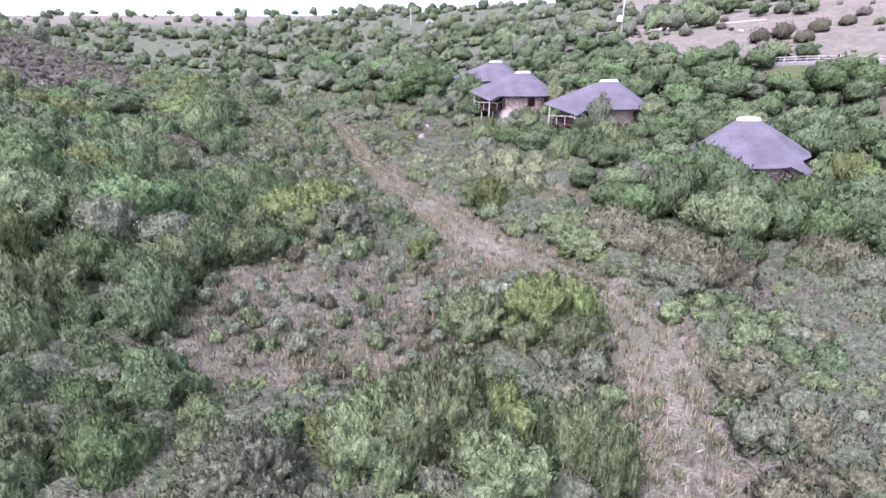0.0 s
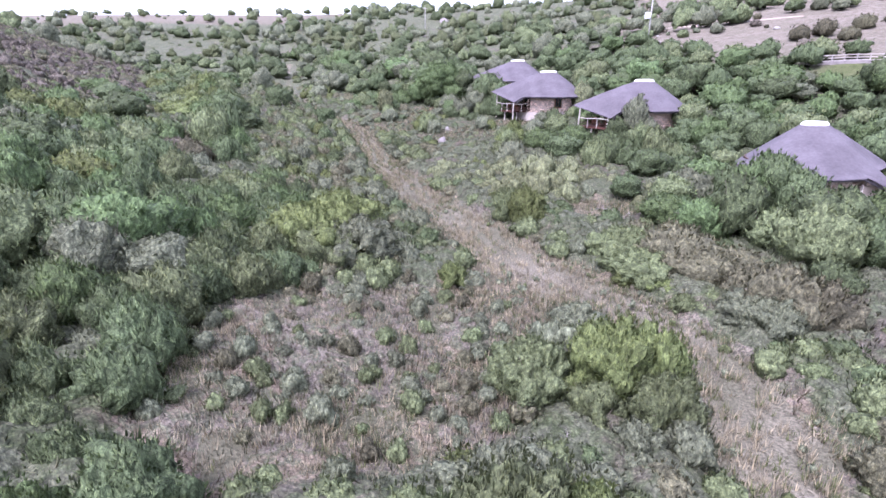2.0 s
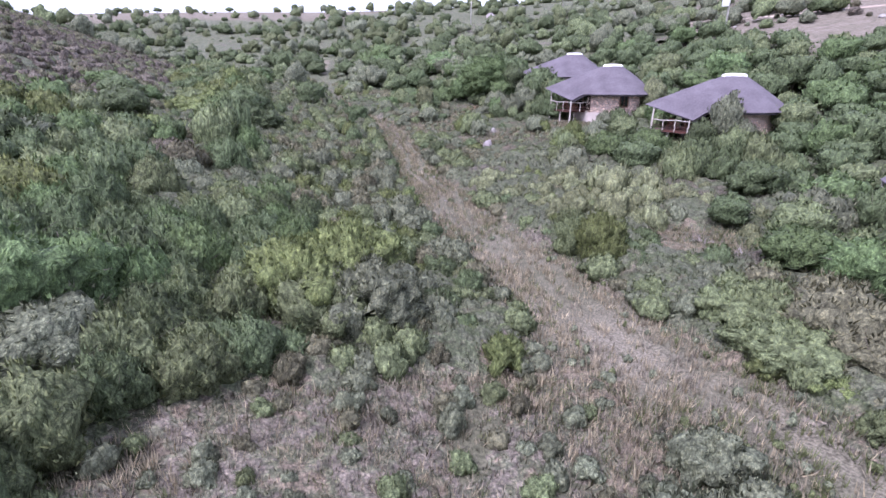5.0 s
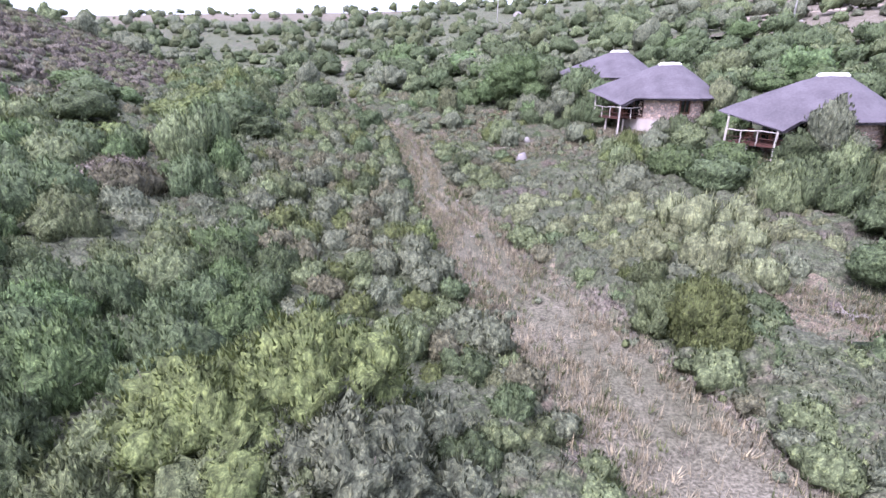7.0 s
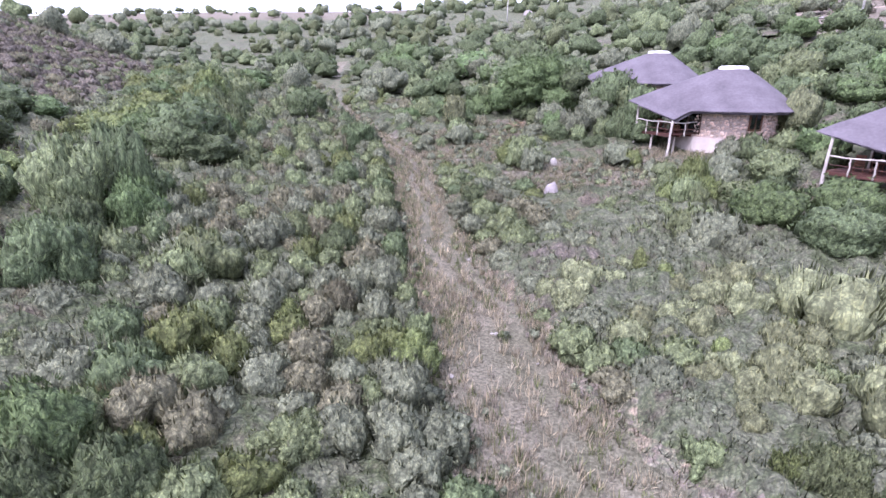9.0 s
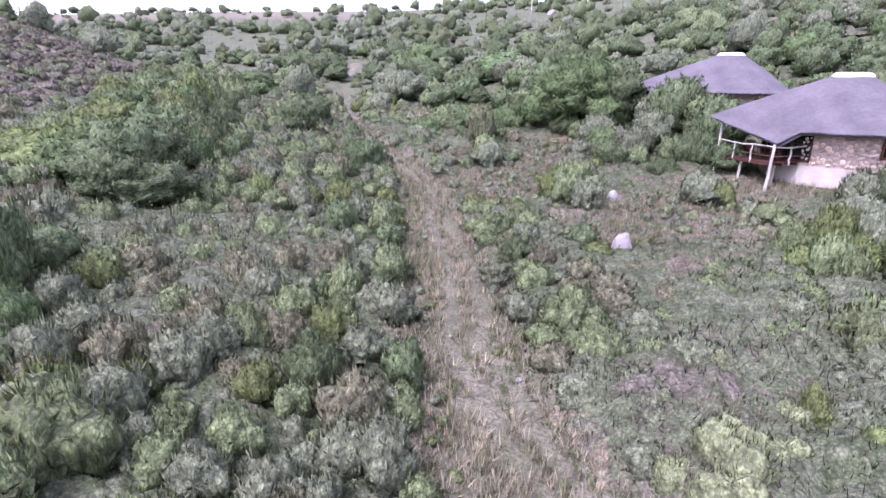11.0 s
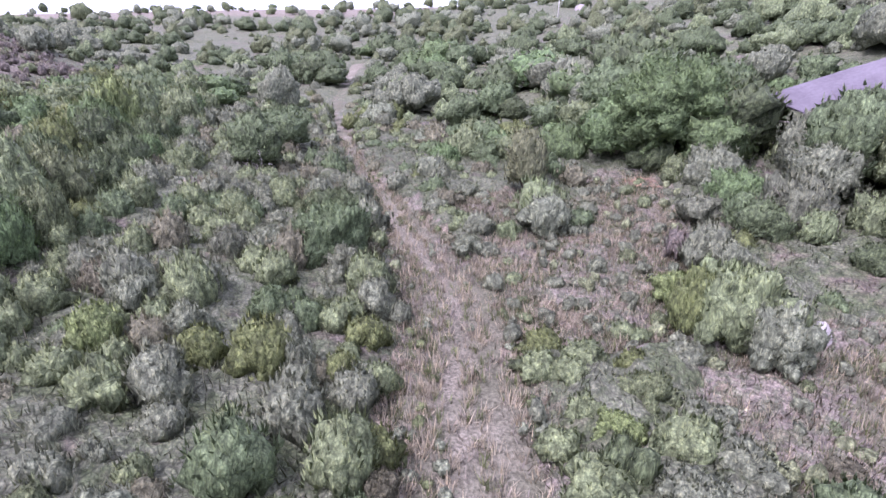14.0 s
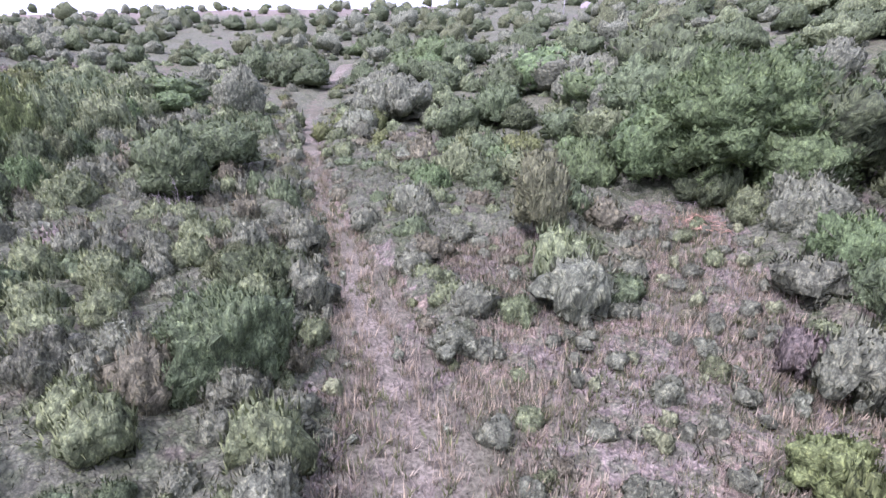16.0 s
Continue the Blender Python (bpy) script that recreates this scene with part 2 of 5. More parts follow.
# the grassy track: x, y, half width
TRACK = [(7.6, -20, 2.0), (8.8, 13, 1.7), (10.9, 24, 1.6), (8.4, 31, 2.0), (3.2, 37.5, 2.7), (0.2, 44, 2.7), (-4.0, 51, 2.5), (-7.0, 58, 2.3), (-10.7, 66, 2.0), (-13.4, 74, 1.9),
         (-16.6, 85, 1.8), (-19.4, 91, 1.5), (-25, 100, 0.8), (-29.3, 106.2, 0.6), (-32.7, 112.3, 0.5), (-40.9, 126.2, 0.4), (-47, 142, 0.4), (-52.6, 157.6, 0.6), (-58, 175, 1.0)]
# open patches: x, y, half length across and along
OPEN = [(-4.4, 24.4, 6.3, 5.8), (-6.6, 19.4, 2.8, 2.2), (-1.0, 28, 5.0, 4.5), (2.0, 32.5, 3.2, 4.5), (-1.5, 82.5, 6.5, 4.6), (-12, 90, 5.5, 5.5), (-9.5, 103, 2.5, 3.2), (10.5, 49.5, 2.4, 2.6), (-17, 99, 2.5, 3), (-9, 97, 2.2, 3), (3.6, 86.8, 3.4, 2.6), (13.6, 74.6, 2.2, 2.6)]


def track_gap(x, y):
    """Metres to the track's edge (minus: on it)."""
    x, y = np.asarray(x, float), np.asarray(y, float)
    best = np.full(x.shape, 1e9)
    for (x0, y0, w0), (x1, y1, w1) in zip(TRACK, TRACK[1:]):
        k = np.clip(((x - x0) * (x1 - x0) + (y - y0) * (y1 - y0)) / ((x1 - x0) ** 2 + (y1 - y0) ** 2), 0, 1)
        best = np.minimum(best, np.hypot(x - x0 - k * (x1 - x0), y - y0 - k * (y1 - y0)) - (w0 + k * (w1 - w0)))
    return best


def track_middle(x, y):
    """Metres to the track's middle line, which wanders a little."""
    x, y = np.asarray(x, float), np.asarray(y, float)
    x = x - 0.35 * np.sin(y * 0.45) - 0.15 * np.sin(y * 1.3)
    best = np.full(x.shape, 1e9)
    for (x0, y0, _), (x1, y1, _) in zip(TRACK, TRACK[1:]):
        k = np.clip(((x - x0) * (x1 - x0) + (y - y0) * (y1 - y0)) / ((x1 - x0) ** 2 + (y1 - y0) ** 2), 0, 1)
        best = np.minimum(best, np.hypot(x - x0 - k * (x1 - x0), y - y0 - k * (y1 - y0)))
    return best


def open_gap(x, y):
    x, y = np.asarray(x, float), np.asarray(y, float)
    best = track_gap(x, y)
    for cx, cy, rx, ry in OPEN:
        best = np.minimum(best, (np.hypot((x - cx) / rx, (y - cy) / ry) - 1) * min(rx, ry))
    return best


def value_noise(x, y, size, seed):
    """Smooth noise from 0 to 1."""
    table = np.random.RandomState(seed).rand(64, 64)
    u, v = np.asarray(x, float) / size + 1000, np.asarray(y, float) / size + 1000
    i, j = np.floor(u).astype(int), np.floor(v).astype(int)
    fu, fv = u - i, v - j
    fu, fv = fu * fu * (3 - 2 * fu), fv * fv * (3 - 2 * fv)
    p = lambda di, dj: table[(i + di) % 64, (j + dj) % 64]
    return (p(0, 0) * (1 - fu) + p(1, 0) * fu) * (1 - fv) + (p(0, 1) * (1 - fu) + p(1, 1) * fu) * fv


def tussocks(x, y, size, seed):
    """Rounded humps, one to a cell of that size: 1 on top, 0 between them."""
    table = np.random.RandomState(seed).rand(3, 64, 64)
    x, y = np.asarray(x, float) / size + 1000, np.asarray(y, float) / size + 1000
    i, j = np.floor(x).astype(int), np.floor(y).astype(int)
    best = np.zeros(x.shape)
    for di in (-1, 0, 1):
        for dj in (-1, 0, 1):
            p, q = (i + di) % 64, (j + dj) % 64
            far = np.hypot(x - i - di - table[0, p, q], y - j - dj - table[1, p, q])
            best = np.maximum(best, np.clip(1 - (far / 0.95) ** 2, 0, 1) * (0.45 + 0.55 * table[2, p, q]))
    return best


def steps(lo, hi, step, far_lo, far_hi, growth=1.09):
    mid, out = list(np.arange(lo, hi + step, step)), []
    v, s = lo, step
    while v > far_lo:
        s *= growth
        v -= s
        out.append(v)
    out = out[::-1] + mid
    v, s = mid[-1], step
    while v < far_hi:
        s *= growth
        v += s
        out.append(v)
    return np.array(out)


gx, gy = np.meshgrid(steps(-55, 45, 1.0, -4000, 4000), steps(0, 125, 1.0, -600, 4500))
gz = land(gx, gy)
near_ground = np.clip(1.2 - np.hypot(gx, gy - 60) / 400, 0, 1)
gz = gz + near_ground * ((value_noise(gx, gy, 2.3, 1) - 0.5) * 0.22 + (value_noise(gx, gy, 0.9, 2) - 0.5) * 0.08) - 0.1 * np.clip(-track_gap(gx, gy), 0, 1) * near_ground
rows_n, cols_n = gx.shape
idx = np.arange(rows_n * cols_n).reshape(rows_n, cols_n)
quads = np.stack([idx[:-1, :-1], idx[:-1, 1:], idx[1:, 1:], idx[1:, :-1]], -1).reshape(-1, 4)


def mesh_from(name, verts, faces, mats, smooth=False, slots=None, normals=None):
    """A mesh from arrays; faces all have the same number of corners; normals: a rounded crown's own."""
    me = bpy.data.meshes.new(name)
    verts, faces = np.asarray(verts, np.float32), np.asarray(faces, np.int32)
    k = faces.shape[1]
    me.vertices.add(len(verts))
    me.vertices.foreach_set("co", verts.ravel())
    me.loops.add(faces.size)
    me.loops.foreach_set("vertex_index", faces.ravel())
    me.polygons.add(len(faces))
    me.polygons.foreach_set("loop_start", np.arange(0, faces.size, k, dtype=np.int32))
    for m in mats:
        me.materials.append(m)
    if slots is not None:
        me.polygons.foreach_set("material_index", np.asarray(slots, np.int32))
    me.polygons.foreach_set("use_smooth", np.full(len(faces), smooth or normals is not None))
    me.update(calc_edges=True)
    if normals is not None:
        me.normals_split_custom_set_from_vertices(np.asarray(normals, np.float32))
    return me


gm, n, l, b = material("veld_ground", 0.95, 0.1)
wear = n.new("ShaderNodeAttribute")
wear.attribute_name = "wear"
bare = n.new("ShaderNodeAttribute")
bare.attribute_name = "bare"
lawn = n.new("ShaderNodeAttribute")
lawn.attribute_name = "lawn"
n1, n2, n3 = noise_node(n, l, 0.16, 5), noise_node(n, l, 1.3, 5), noise_node(n, l, 9.0, 3)
scrub = ramp_node(n, l, n1, [(0.3, (0.12, 0.12, 0.075)), (0.5, (0.175, 0.163, 0.112)), (0.7, (0.24, 0.21, 0.155))])
fine = ramp_node(n, l, n2, [(0.3, (0.07, 0.082, 0.046)), (0.5, (0.135, 0.138, 0.09)), (0.75, (0.23, 0.215, 0.155))])
c = mix_node(n, l, 0.6, scrub, fine)
hill = ramp_node(n, l, n2, [(0.25, (0.19, 0.162, 0.13)), (0.5, (0.29, 0.248, 0.205)), (0.75, (0.39, 0.338, 0.285))])
tufts = ramp_node(n, l, noise_node(n, l, 0.33, 6, 0.75), [(0.42, (0.0, 0.0, 0.0)), (0.58, (1.0, 1.0, 1.0))])
hill = mix_node(n, l, tufts, hill, mix_node(n, l, 0.4, hill, (0.14, 0.14, 0.09)))
c = mix_node(n, l, bare.outputs["Fac"], c, hill)
trodden = ramp_node(n, l, n3, [(0.3, (0.22, 0.193, 0.15)), (0.6, (0.36, 0.316, 0.255)), (0.8, (0.46, 0.41, 0.34))])
c = mix_node(n, l, wear.outputs["Fac"], c, trodden)
turf = ramp_node(n, l, n2, [(0.3, (0.1, 0.125, 0.05)), (0.7, (0.19, 0.2, 0.1))])
c = mix_node(n, l, lawn.outputs["Fac"], c, turf)
speck = ramp_node(n, l, n3, [(0.3, (0.4, 0.4, 0.4)), (0.7, (0.95, 0.95, 0.95))])
c = mix_node(n, l, 1.0, c, speck, "MULTIPLY")
l.new(c, b.inputs["Base Color"])
bump_node(n, l, n3, 0.9, 0.12, b)
M["ground"] = gm
ground_mesh = mesh_from("ground", np.stack([gx, gy, gz], -1).reshape(-1, 3), quads, [gm], True)


def bare_part(x, y):
    """How bare the hillsides are, from 0 to 1."""
    x, y = np.asarray(x, float), np.asarray(y, float)
    d = x - valley(y)
    right_hill = np.clip((d - 58 - np.clip(y - 150, 0, 400) * 0.9 - 14 * (value_noise(x, y, 24, 5) - 0.5)) / 10, 0, 1) * np.clip((y - 60) / 30, 0, 1)
    ridge = np.clip((y - 245 + 60 * (value_noise(x, y, 45, 6) - 0.5)) / 40, 0, 1) * np.clip((45 - d + 40 * (value_noise(x, y, 30, 8) - 0.5)) / 30, 0, 1)
    left_hill = np.clip((-d - 34) / 6, 0, 1) * np.clip((74 + d + 14 * value_noise(x, y, 14, 9)) / 12, 0, 1) * np.clip((y - 50) / 15, 0, 1) * np.clip((150 - y) / 30, 0, 1) * np.clip(0.35 + 1.1 * value_noise(x, y, 9, 7), 0, 1)
    gap = np.clip(1.2 - np.hypot((x + 66) / 8, (y - 203) / 13), 0, 1)
    cut = np.clip(1.5 - np.hypot((x - 33) / 6, (y - 149) / 8), 0, 1)
    return np.clip(np.maximum.reduce([right_hill, ridge, left_hill, gap, cut]), 0, 1)


def lawn_part(x, y):
    x, y = np.asarray(x, float), np.asarray(y, float)
    return np.clip(2.5 * (1 - np.hypot((x - 52) / 9, (y - 83) / 4.5)), 0, 1) + np.clip(2.5 * (1 - np.hypot((x - 46) / 6, (y - 58) / 5)), 0, 1)


for key, values in (("wear", np.clip(0.65 - track_gap(gx, gy) * 0.7, 0.1, 0.9) * np.interp(gy, [44, 60, 90], [0.75, 0.35, 0.3]) * np.clip(value_noise(gx, gy, 1.7, 3) * 1.2, 0, 1) + 0.6 * np.exp(-(track_middle(gx, gy) / 0.55) ** 2) * np.interp(gy, [56, 66], [0, 1]) * np.clip(value_noise(gx, gy, 2.9, 4) * 2 - 0.3, 0.2, 1) + 0.45 * np.clip((gy - 140) / 12, 0, 1) * np.clip(1.2 - 0.6 * track_gap(gx, gy), 0, 1)), ("bare", bare_part(gx, gy)), ("lawn", np.clip(lawn_part(gx, gy), 0, 1))):
    at = ground_mesh.attributes.new(key, "FLOAT", "POINT")
    at.data.foreach_set("value", values.astype(np.float32).ravel())
tagged(new("ground", ground_mesh), "scrubby veld with dry grass and a trodden track", "ground", kind="structure")


# ---------- building blocks ----------
class Geo:
    """Corners and faces, gathered piece by piece."""

    def __init__(self):
        self.v, self.f = [], []

    def add(self, verts, faces):
        k = len(self.v)
        self.v += [tuple(p) for p in verts]
        self.f += [tuple(i + k for i in q) for q in faces]
        return self

    def box(self, cx, cy, cz, sx, sy, sz, turn=0.0, bevel=0.0):
        """A block with chamfered upright and top edges, its middle at the given place."""
        b = min(bevel, sx / 3, sy / 3, sz / 3)
        rings = [(-sz / 2, 0), (sz / 2 - b, 0), (sz / 2, b)] if b else [(-sz / 2, 0), (sz / 2, 0)]
        ca, sa = math.cos(turn), math.sin(turn)
        verts, faces = [], []
        for z, inset in rings:
            x, y = sx / 2 - inset, sy / 2 - inset
            corner = [(x - b, -y), (x, -y + b), (x, y - b), (x - b, y), (-x + b, y), (-x, y - b), (-x, -y + b), (-x + b, -y)] if b else [(x, -y), (x, y), (-x, y), (-x, -y)]
            verts += [(cx + px * ca - py * sa, cy + px * sa + py * ca, cz + z) for px, py in corner]
        k = 8 if b else 4
        for r in range(len(rings) - 1):
            faces += [(r * k + i, r * k + (i + 1) % k, (r + 1) * k + (i + 1) % k, (r + 1) * k + i) for i in range(k)]
        faces += [tuple(range(k - 1, -1, -1)), tuple(range((len(rings) - 1) * k, len(rings) * k))]
        return self.add(verts, faces)

    def tube(self, points, radii, sides=6):
        pts = [Vector(p) for p in points]
        verts, faces = [], []
        for i, p in enumerate(pts):
            d = (pts[min(i + 1, len(pts) - 1)] - pts[max(i - 1, 0)]).normalized()
            u = d.orthogonal().normalized()
            if i and u.dot(last) < 0.9:
                u = (last - d * last.dot(d)).normalized()
            last, w = u, d.cross(u)
            verts += [p + (u * math.cos(2 * math.pi * k / sides) + w * math.sin(2 * math.pi * k / sides)) * radii[i] for k in range(sides)]
        for i in range(len(pts) - 1):
            faces += [(i * sides + k, i * sides + (k + 1) % sides, (i + 1) * sides + (k + 1) % sides, (i + 1) * sides + k) for k in range(sides)]
        faces += [tuple(range(sides - 1, -1, -1)), tuple(range((len(pts) - 1) * sides, len(pts) * sides))]
        return self.add(verts, faces)

    def mesh(self, name, mat, smooth=False):
        me = bpy.data.meshes.new(name)
        me.from_pydata(self.v, [], self.f)
        me.materials.append(mat)
        me.polygons.foreach_set("use_smooth", np.full(len(me.polygons), smooth))
        me.update()
        return me


def part(name, geo, mat, parent, label="", smooth=False, at=None):
    """One mesh object under a thing or under a part."""
    me = geo.mesh(name, mat, smooth) if isinstance(geo, Geo) else geo
    ob = new(name, me)
    ob.parent = parent
    if at is not None:
        ob.matrix_basis = at
    return tagged(ob, label)


def thing(name, place, label, category, group="", turn=0.0, kind=""):
    ob = new(name)
    ob.empty_display_size = 0.2
    ob.matrix_basis = pose(*place, 0, 0, turn)
    return tagged(ob, label, category, group, kind)


def crooked(p0, p1, bend, rnd, n=6):
    """Points of a slightly bent stick."""
    p0, p1 = Vector(p0), Vector(p1)
    out = []
    for i in range(n + 1):
        k = i / n
        s = math.sin(math.pi * k)
        out.append(p0.lerp(p1, k) + Vector((rnd.uniform(-bend, bend), rnd.uniform(-bend, bend), rnd.uniform(-bend, bend))) * s)
    return out


# ---------- the lodges ----------
def stone_mesh(seed):
    """One rough wall stone, about a metre across before it is scaled, its face towards +y."""
    rnd = random.Random(seed)
    n = 7
    ring = [(0.5 * (0.78 + 0.3 * rnd.random()) * math.cos(2 * math.pi * i / n), 0.5 * (0.78 + 0.3 * rnd.random()) * math.sin(2 * math.pi * i / n)) for i in range(n)]
    g = Geo()
    v = [(x, 0, z) for x, z in ring] + [(x * 0.92, 0.18, z * 0.92) for x, z in ring] + [(x * 0.6, 0.26 + 0.05 * rnd.random(), z * 0.6) for x, z in ring]
    f = [(i, i + n, (i + 1) % n + n, (i + 1) % n) for i in range(n)] + [(i + n, i + 2 * n, (i + 1) % n + 2 * n, (i + 1) % n + n) for i in range(n)]
    return g.add(v, f + [tuple(range(3 * n - 1, 2 * n - 1, -1))]).mesh("stone", M["stone"])


STONES = [stone_mesh(s) for s in range(5)]


def lodge(name, centre, eaves, deck_z, verandah, label, stones, seed, cap=1.2, windows=()):
    """A thatched lodge on a stone-clad round wall, with a raised deck under the drooping roof.
    eaves: bearing, distance and drop from the cap of the roof's corners; between them its edge runs straight."""
    cx, cy, cz = centre
    rnd = random.Random(seed)
    base = min(height(cx + dx, cy + dy) for dx in (-4, 0, 4) for dy in (-4, 0, 4)) - 0.5
    house = thing(name, (cx, cy, base), label, "lodge", "thatched lodges")
    up = lambda z: z - base
    # roof: rows from the cap's rim out to the eave
    corners = [Vector((r * math.cos(radians(a)), r * math.sin(radians(a)), d)) for a, r, d in eaves]
    edge = []
    for p, q in zip(corners, corners[1:] + corners[:1]):
        k = max(2, round((q - p).length / 0.55))
        edge += [p.lerp(q, i / k) for i in range(k)]
    nb, rows = len(edge), 12
    verts = []
    for side, inset in ((0, 0.0), (1, 0.05)):
        for j in range(rows + 1):
            s = j / rows
            for i, e in enumerate(edge):
                t = math.atan2(e.y, e.x)
                c = Vector((cap * math.cos(t), cap * 0.7 * math.sin(t), -0.12))
                p = c.lerp(e, s)
                p.z = c.z + (e.z - c.z) * (0.9 * s + 0.1 * s * s)
                lump = 0.05 * noise.noise(Vector((p.x * 0.9 + seed * 7, p.y * 0.9, 3))) + 0.03 * noise.noise(Vector((p.x * 4, p.y * 4, seed)))
                if side:
                    verts.append((p.x * (1 - inset * s), p.y * (1 - inset * s), up(cz) + p.z - 0.05 - 0.2 * s + 0.03 * noise.noise(Vector((i * 0.7, seed, 1)))))
                else:
                    verts.append((p.x, p.y, up(cz) + p.z + lump))
    faces = []
    for side in (0, 1):
        o = side * (rows + 1) * nb
        for j in range(rows):
            for i in range(nb):
                q = (o + j * nb + i, o + j * nb + (i + 1) % nb, o + (j + 1) * nb + (i + 1) % nb, o + (j + 1) * nb + i)
                faces.append(q[::-1] if side == 0 else q)
    o0, o1 = rows * nb, (2 * rows + 1) * nb
    faces += [(o0 + i, o0 + (i + 1) % nb, o1 + (i + 1) % nb, o1 + i) for i in range(nb)]
    roof = part("roof", Geo().add(verts, faces), M["thatch"], house, "grey weathered thatch roof", True)
    # the loose ends of the thatch along the eave
    fr = Geo()
    for i in range(nb):
        p, q = Vector(verts[o0 + i]), Vector(verts[o0 + (i + 1) % nb])
        for k in range(5):
            m = p.lerp(q, k / 5)
            w = (q - p).normalized() * rnd.uniform(0.05, 0.1)
            tip = m + w * 0.5 + Vector((m.x, m.y, 0)).normalized() * rnd.uniform(0.0, 0.06) + Vector((0, 0, -rnd.uniform(0.04, 0.13)))
            fr.add([m - w, m + w, tip], [(0, 1, 2)])
    part("thatch_fringe", fr, M["thatch"], roof)
    # white cap
    n, prof = 20, [(1.06, -0.24), (1.06, -0.08), (0.99, 0.02), (0.86, 0.12), (0.4, 0.15)]
    v = [(cap * r * math.cos(2 * math.pi * i / n), cap * 0.7 * r * math.sin(2 * math.pi * i / n), up(cz) + z) for r, z in prof for i in range(n)]
    f = [(j * n + i, j * n + (i + 1) % n, (j + 1) * n + (i + 1) % n, (j + 1) * n + i) for j in range(len(prof) - 1) for i in range(n)]
    part("ridge_cap", Geo().add(v, f + [tuple(range((len(prof) - 1) * n, len(prof) * n))]), M["cap"], house, "white cement ridge cap", True)
    # round wall: plastered below the floor, stone above
    R, wall_top, n = 4.45, cz - 3.2, 48
    for nm, z0, z1, r, mat, lab in (("wall_base", base, deck_z - 0.25, R + 0.04, M["plaster"], "pinkish plastered base wall"), ("wall", deck_z - 0.25, wall_top, R, M["mortar"], "pinkish rubble stone wall")):
        ang = [2 * math.pi * i / n for i in range(n)]
        v = [((r - t) * math.cos(a), (r - t) * math.sin(a), up(z)) for t in (0, 0.3) for z in (z0, z1) for a in ang]
        f = []
        for i in range(n):
            j = (i + 1) % n
            f += [(i, j, n + j, n + i), (2 * n + j, 2 * n + i, 3 * n + i, 3 * n + j), (n + i, n + j, 3 * n + j, 3 * n + i), (j, i, 2 * n + i, 2 * n + j)]
        w = part(nm, Geo().add(v, f), mat, house, lab)
    part("floor_slab", Geo().box(0, 0, up(deck_z) - 0.1, 5.8, 5.8, 0.16), M["plaster"], house)
    # stones: rows round the part of the wall that shows
    a0, a1, count = stones
    loose = Geo()
    z, made = deck_z - 0.1, 0
    while z < wall_top - 0.15:
        hgt, a = rnd.uniform(0.2, 0.34), radians(a0) + rnd.uniform(0, 0.03)
        while a < radians(a1):
            wid = rnd.uniform(0.2, 0.46)
            mid = a + wid / 2 / R
            # the stone's own +y points out of the wall
            m = Matrix.Translation((R * math.cos(mid), R * math.sin(mid), up(z) + hgt / 2 + rnd.uniform(-0.09, 0.09))) @ Matrix.Rotation(mid - math.pi / 2, 4, "Z") @ Matrix.Rotation(rnd.uniform(-0.6, 0.6), 4, "Y") @ Matrix.Diagonal((wid * rnd.uniform(0.8, 1.2), 0.3, hgt * rnd.uniform(0.75, 1.3), 1))
            me = rnd.choice(STONES)
            if made < count:
                part("stone", me, None, w, at=m)
            else:
                loose.add([m @ q.co for q in me.vertices], [tuple(q.vertices) for q in me.polygons])
            made += 1
            a += wid / R
        z += hgt
    if loose.v:
        tagged(part("rubble_infill", loose, M["stone"], w), kind="stuff")
    # verandah: left and front corners of the deck, round post places
    (lx, ly), (fx, fy) = verandah
    left, front = Vector((lx - cx, ly - cy, 0)), Vector((fx - cx, fy - cy, 0))
    along = (front - left).normalized()
    inward = Vector((-along.y, along.x, 0))
    if inward.dot(-left) < 0:
        inward = -inward
    L = (front - left).length
    dz = up(deck_z)
    turn = math.atan2(along.y, along.x)
    m = left + along * (L / 2) + inward * 1.5
    deck = part("deck", Geo().box(m.x, m.y, dz - 0.075, L, 0.09, 0.1, turn, 0.01), M["plank"], house, "red-brown plank deck")
    k = 15
    for i in range(k):
        m = left + along * (L / 2) + inward * (0.1 + (i + 0.5) * 3.0 / k)
        part("plank", Geo().box(0, 0, 0, L + rnd.uniform(0, 0.08), 3.0 / k - 0.015, 0.04, 0, 0.006), M["plank"], deck, at=Matrix.Translation((m.x, m.y, dz)) @ Matrix.Rotation(turn, 4, "Z"))
    for off, nm in ((0.02, "edge_beam"), (0.9, "joist"), (2.1, "joist"), (2.9, "joist")):
        m = left + along * (L / 2) + inward * off
        part(nm, Geo().box(0, 0, 0, L + 0.1, 0.09, 0.2, 0, 0.01), M["plank"], deck, at=Matrix.Translation((m.x, m.y, dz - 0.125)) @ Matrix.Rotation(turn, 4, "Z"))

    def roof_under(p):
        """Height of the roof's underside over a point."""
        best = None
        t = math.atan2(p.y, p.x)
        for i in range(nb):
            u, w2 = edge[i], edge[(i + 1) % nb]
            cr = u.x * w2.y - u.y * w2.x
            if abs(cr) < 1e-9:
                continue
            aa, bb = (p.x * w2.y - p.y * w2.x) / cr, (u.x * p.y - u.y * p.x) / cr
            if aa >= -1e-6 and bb >= -1e-6:
                s = aa + bb
                best = (u.z * aa + w2.z * bb) / max(s, 1e-6) * min(s, 1.05)
        return up(cz) + (best if best is not None else -3.5) - 0.2

